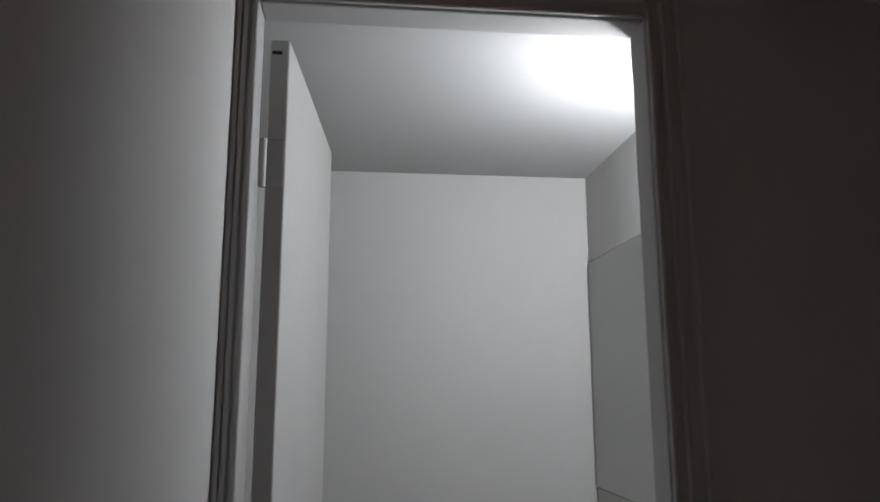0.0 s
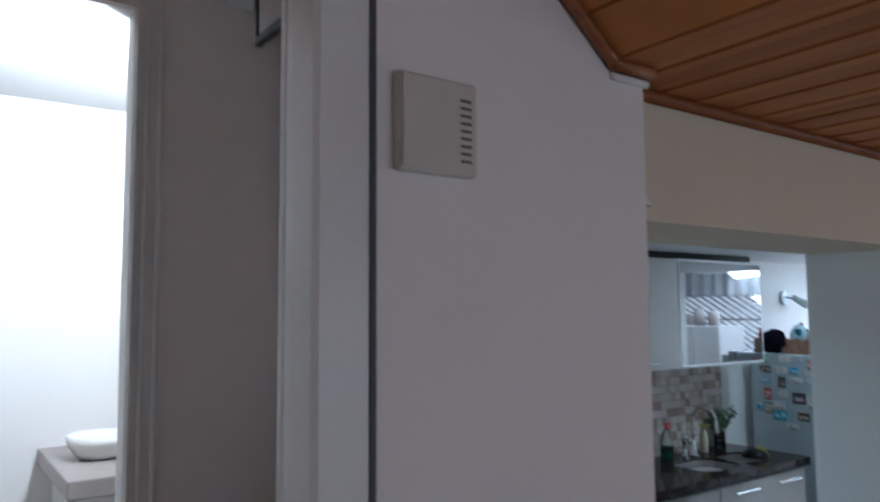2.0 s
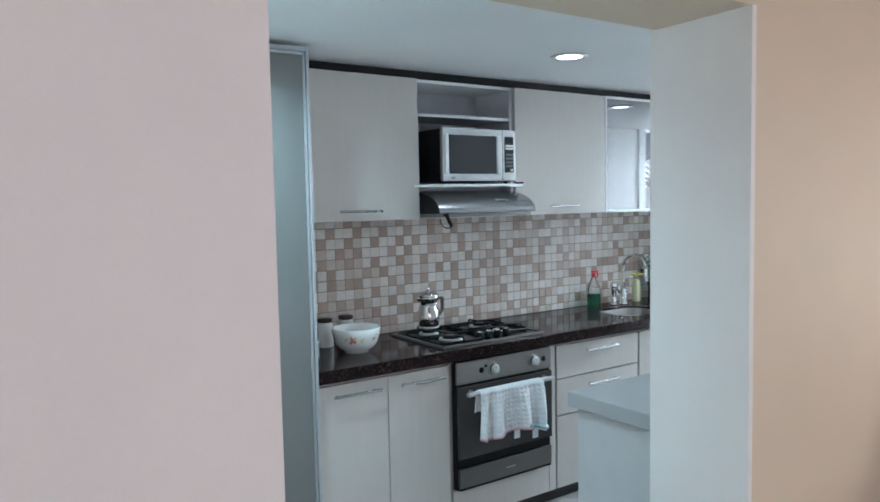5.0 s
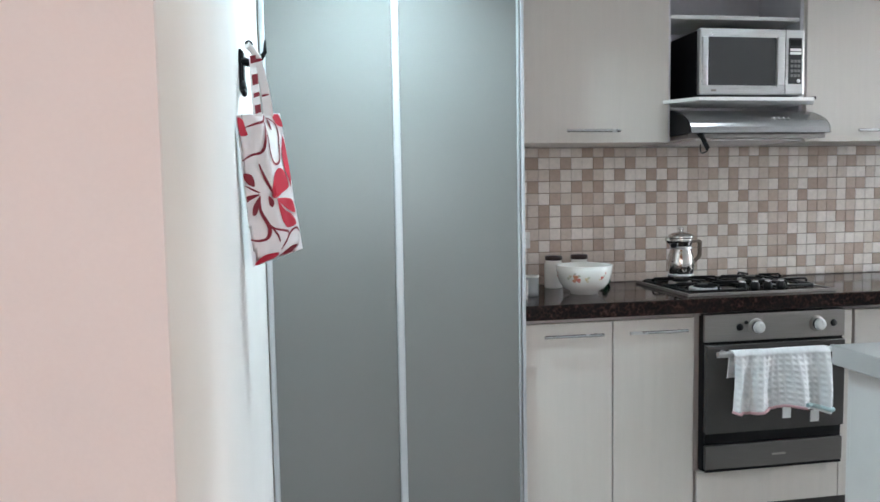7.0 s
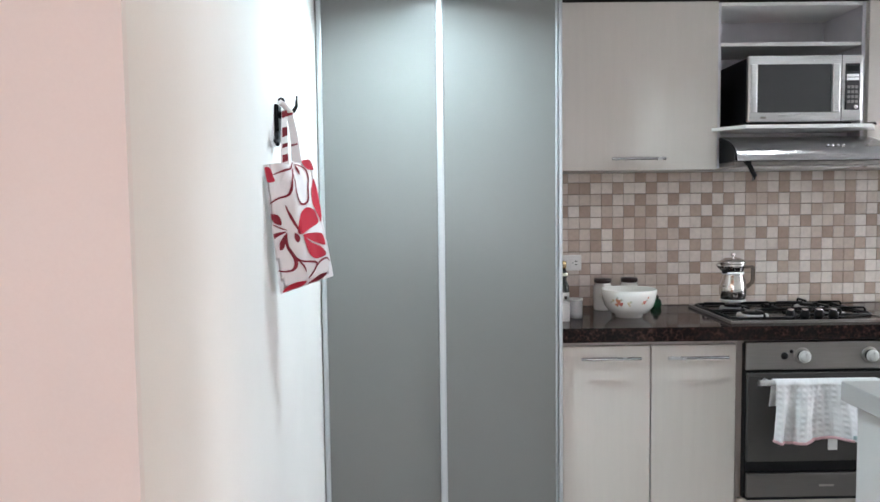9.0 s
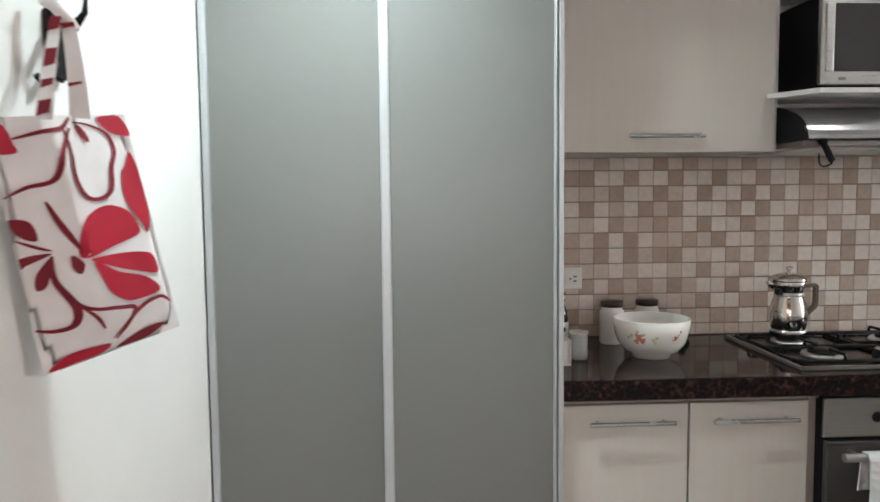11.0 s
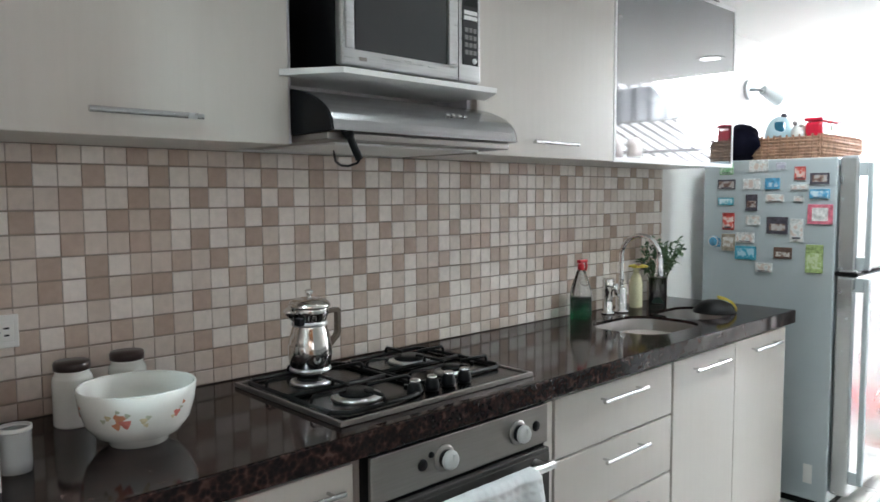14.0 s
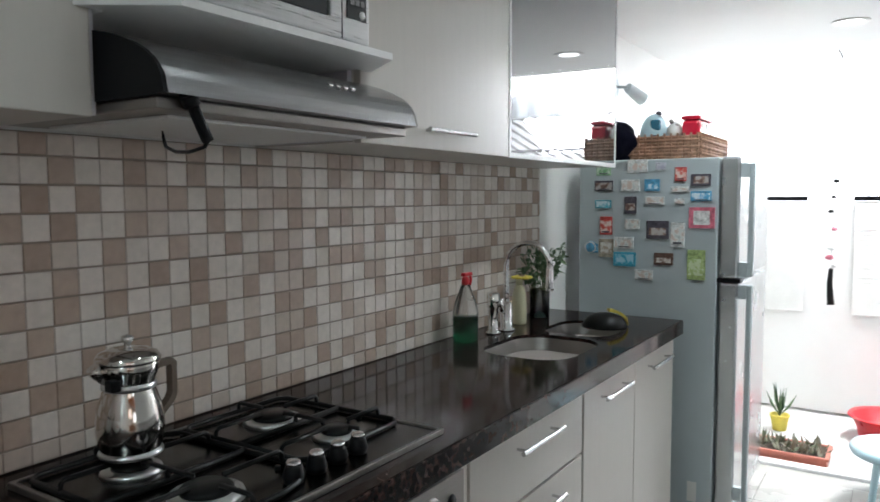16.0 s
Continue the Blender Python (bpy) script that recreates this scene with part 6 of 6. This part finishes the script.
for k, (yy, hh_) in enumerate(((-2.55, 0.10), (-2.40, 0.16), (-2.22, 0.14))):
    single("storage_jar", lathe([(0, 0), (0.06, 0), (0.065, 0.01), (0.062, hh_), (0.03, hh_ + 0.03), (0, hh_ + 0.032)], 5.22, yy, 1.7205, 20), VANITY, "grey storage jar on the utility cabinet", "jar", "jars on the utility cabinet")
pb = thing("planter_box", (4.45, -0.86, F0 - 0.02), "low terracotta planter with straggly grey-green succulents", "planter")
ZP = F0 - 0.02
part("trough", prism([(4.335, -1.06), (4.58, -1.06), (4.58, -0.66), (4.335, -0.66)], ZP, ZP + 0.055), TERRA, pb)
bm = bmesh.new()
for a in ((4.325, -1.07, 4.59, -1.05), (4.325, -0.67, 4.59, -0.65), (4.325, -1.05, 4.345, -0.67), (4.57, -1.05, 4.59, -0.67)):
    box(bm, a[0], a[1], ZP + 0.055, a[2], a[3], ZP + 0.072, 0.004)
part("rim", bm, TERRA, pb)
part("soil", solid(4.345, -1.05, ZP + 0.055, 4.57, -0.67, ZP + 0.064), SOIL, pb)
rng = random.Random(4)
for k in range(150):
    cx, cy = rng.uniform(4.36, 4.56), rng.uniform(-1.04, -0.68)
    m_ = pose(cx, cy, ZP + 0.060, rng.uniform(20, 80), 0, rng.uniform(0, 360))
    l_ = rng.uniform(0.03, 0.085)
    lv = bmesh.new()
    vs = [lv.verts.new(m_ @ Vector(p)) for p in ((0, 0, 0), (-0.010, l_ * 0.5, 0), (0, l_, 0.004), (0.010, l_ * 0.5, 0), (0, l_ * 0.5, -0.006))]
    for f_ in ((0, 1, 2), (0, 2, 3), (0, 4, 1), (0, 3, 4), (1, 4, 2), (4, 3, 2)):
        lv.faces.new([vs[q] for q in f_])
    part("succulent_leaf", lv, SUCC, pb)
po = thing("flower_pot", (4.98, -0.74, ZP), "small yellow potted plant on the patio floor", "plant")
part("pot", lathe([(0, 0), (0.04, 0), (0.055, 0.09), (0.06, 0.09), (0.06, 0.10), (0.05, 0.10), (0.048, 0.085), (0, 0.085)], 4.98, -0.74, ZP, 24), YELLOW, po)
lv = bmesh.new()
for j in range(14):
    m_ = pose(4.98, -0.74, ZP + 0.09, rng.uniform(5, 50), 0, j * 37)
    l_ = rng.uniform(0.10, 0.26)
    vs = [lv.verts.new(m_ @ Vector(p)) for p in ((-0.002, 0, 0), (-0.006, 0, l_ * 0.5), (0, 0.03, l_), (0.006, 0, l_ * 0.5), (0.002, 0, 0))]
    lv.faces.new(vs)
tagged(part("leaves", lv, LEAF, po), "long thin green leaves", kind="stuff")
rb = single("red_basin", lathe([(0, 0.008), (0.15, 0.008), (0.20, 0.13), (0.225, 0.14), (0.22, 0.15), (0.19, 0.14), (0.16, 0.0), (0, 0)], 5.10, -1.33, ZP, 36), REDP, "red plastic wash basin on the patio floor", "basin")
sl = thing("round_stool", (4.06, -1.41, F0), "pale blue-grey round plastic stool", "stool")
part("seat", lathe([(0, 0.235), (0.19, 0.238), (0.20, 0.252), (0.225, 0.252), (0.235, 0.235), (0.225, 0.215), (0, 0.215)], 4.06, -1.41, F0, 36), BLUEP, sl)
for a in (45, 135, 225, 315):
    part("leg", cyl(bmesh.new(), (4.06 + 0.18 * math.cos(radians(a)), -1.41 + 0.18 * math.sin(radians(a)), F0), (4.06 + 0.15 * math.cos(radians(a)), -1.41 + 0.15 * math.sin(radians(a)), F0 + 0.215), 0.016, seg=10), BLUEP, sl)
ch = thing("wind_chime", (5.2, -0.98, 1.9), "hanging string ornament of shells and pale flowers", "ornament")
part("cord", rod((5.2, -0.98, 0.80), (5.2, -0.98, 2.31), 0.0012, 6), IRON, ch)
for k, (zz, r_) in enumerate(((1.50, 0.022), (1.40, 0.018), (1.31, 0.018), (1.20, 0.02), (1.08, 0.03), (1.02, 0.028), (0.97, 0.025))):
    part("shell", lathe([(0, -r_ * 0.7), (r_, -0.2 * r_), (r_ * 0.6, r_ * 0.5), (0, r_ * 0.6)], 5.2, -0.98 + 0.012 * (k % 3 - 1), zz, 12), IRON if k < 3 else (MM["white"], MM["pink"])[k % 2], ch)
part("tassel", tube([(5.2, -0.98, 0.95), (5.2, -0.975, 0.85), (5.2, -0.985, 0.72)], 0.014, 8, taper=1.6), IRON, ch)
part("ceiling_hook", rod((5.17, -0.98, 2.31), (5.51, -0.98, 2.31), 0.006, 8), IRON, ch)

# ---- backsplash tiles ----
TP, TH, TX0, TZ0 = 0.0528, 0.0545, 0.0442, 1.487
sp_ = setting("backsplash", solid(-0.03, -0.0045, 0.9005, 2.97, -0.0005, 1.532), GROUT, "mosaic tiled splashback in cream and tan squares", "splashback")
# shades as laid, row by row from the top: light, middle, tan
LAID = ("TMMTMLMTMTMMMTMLMTMLTLTLTLMLMT", "MTTLLTLLTLLTLLTLLTMLTLLTMLTLLT", "MMMMTLLTMLTLLTLTLMMTLTLLMTTLML", "TLTLMLTMTLLLTLTLLTMLLTLTMLTMLT",
        "MMMLTMMTMLTLLTMLTLLTLLTLMTMLTL", "MTMTLTLMMTMTLLTLMLTLTLLMTMTLMT", "MTMTLTMTTLMLTLTLTLLLTLLTLMMTLM", "MMMMLMLLMLTLLTLLLTLTLTLMLTTLLT",
        "TMTLTMTMTMLLTLLTLTLLTMLTLMMTLL", "MMLMMMMMMMTLLTTLMTMLLLTLLTTMLL", "TTMTMLTMLMMTTLMTLTLTTLMTMLLLTL", "TMTTMLMTLMMMMMMLTMLTLMLTMTTLLM")
rng = random.Random(3)
tile_bm = solid(-0.0257, -0.0035, -0.0253, 0.0257, 0.0, 0.0253)
es = [e for e in tile_bm.edges if all(v.co.y < -0.003 for v in e.verts)]
bmesh.ops.bevel(tile_bm, geom=es, offset=0.0012, segments=1, affect="EDGES")
tile_mesh = {}
for key in "LMT":
    tile_mesh[key] = bpy.data.meshes.new("tile")
    tile_bm.to_mesh(tile_mesh[key])
    tile_mesh[key].materials.append(TILE_O[key])
tile_bm.free()
base_v = [tuple(v.co) for v in tile_mesh["L"].vertices]
base_f = [tuple(p.vertices) for p in tile_mesh["L"].polygons]
verts, faces, slots = [], [], []
above = {}
for r_ in range(12):
    za, zb = max(0.9012, TZ0 - TH * r_), min(1.5318, TZ0 - TH * (r_ - 1))
    for c_ in range(-1, 56):
        xa, xb = max(-0.029, TX0 + TP * c_), min(2.969, TX0 + TP * (c_ + 1))
        if 0 <= c_ < 30:
            key = LAID[r_][c_]
        else:
            key = rng.choice("LLLMMTTT")
            if key == "T" and above.get(c_) == "T" and rng.random() < 0.6:
                key = "L"
        above[c_] = key
        x, z, fx, fz = (xa + xb) / 2, (za + zb) / 2, (xb - xa) / TP, (zb - za - 0.0040) / 0.0506
        dy = -0.0046 - rng.uniform(0, 0.0006)
        if 9 <= c_ < 34:
            o = new("tile", tile_mesh[key])
            o.location, o.scale = (x, dy, z), (fx, 1, fz)
            o.parent = sp_
        else:
            n0 = len(verts)
            verts += [(x + a * fx, dy + b, z + c * fz) for a, b, c in base_v]
            faces += [tuple(n0 + i for i in f_) for f_ in base_f]
            slots += ["LMT".index(key)] * len(base_f)
d = bpy.data.meshes.new("tile_field")
d.from_pydata(verts, [], faces)
for key in "LMT":
    d.materials.append(TILE_I[key])
d.polygons.foreach_set("material_index", slots)
tf = new("tile_field", d)
tf.parent = sp_
tagged(tf, "cream and tan mosaic tiles", kind="stuff")

# ---- floor tiles ----
tm = solid(-0.198, -0.198, -0.012, 0.198, 0.198, 0.0, 0.002)
ft_mesh = bpy.data.meshes.new("floor_tile")
tm.to_mesh(ft_mesh)
tm.free()
ft_mesh.materials.append(FLOOR)
fl_ob = bpy.data.objects["floor_kitchen"]
for i in range(13):
    for j in range(15):
        if i < 1 and j > 5:
            continue
        o = new("floor_tile", ft_mesh)
        o.location = (-0.90 + 0.4 * i, -0.2 - 0.4 * j, F0)
        if o.location.x > 4.1:
            bpy.data.objects.remove(o)
            continue
        o.parent = fl_ob
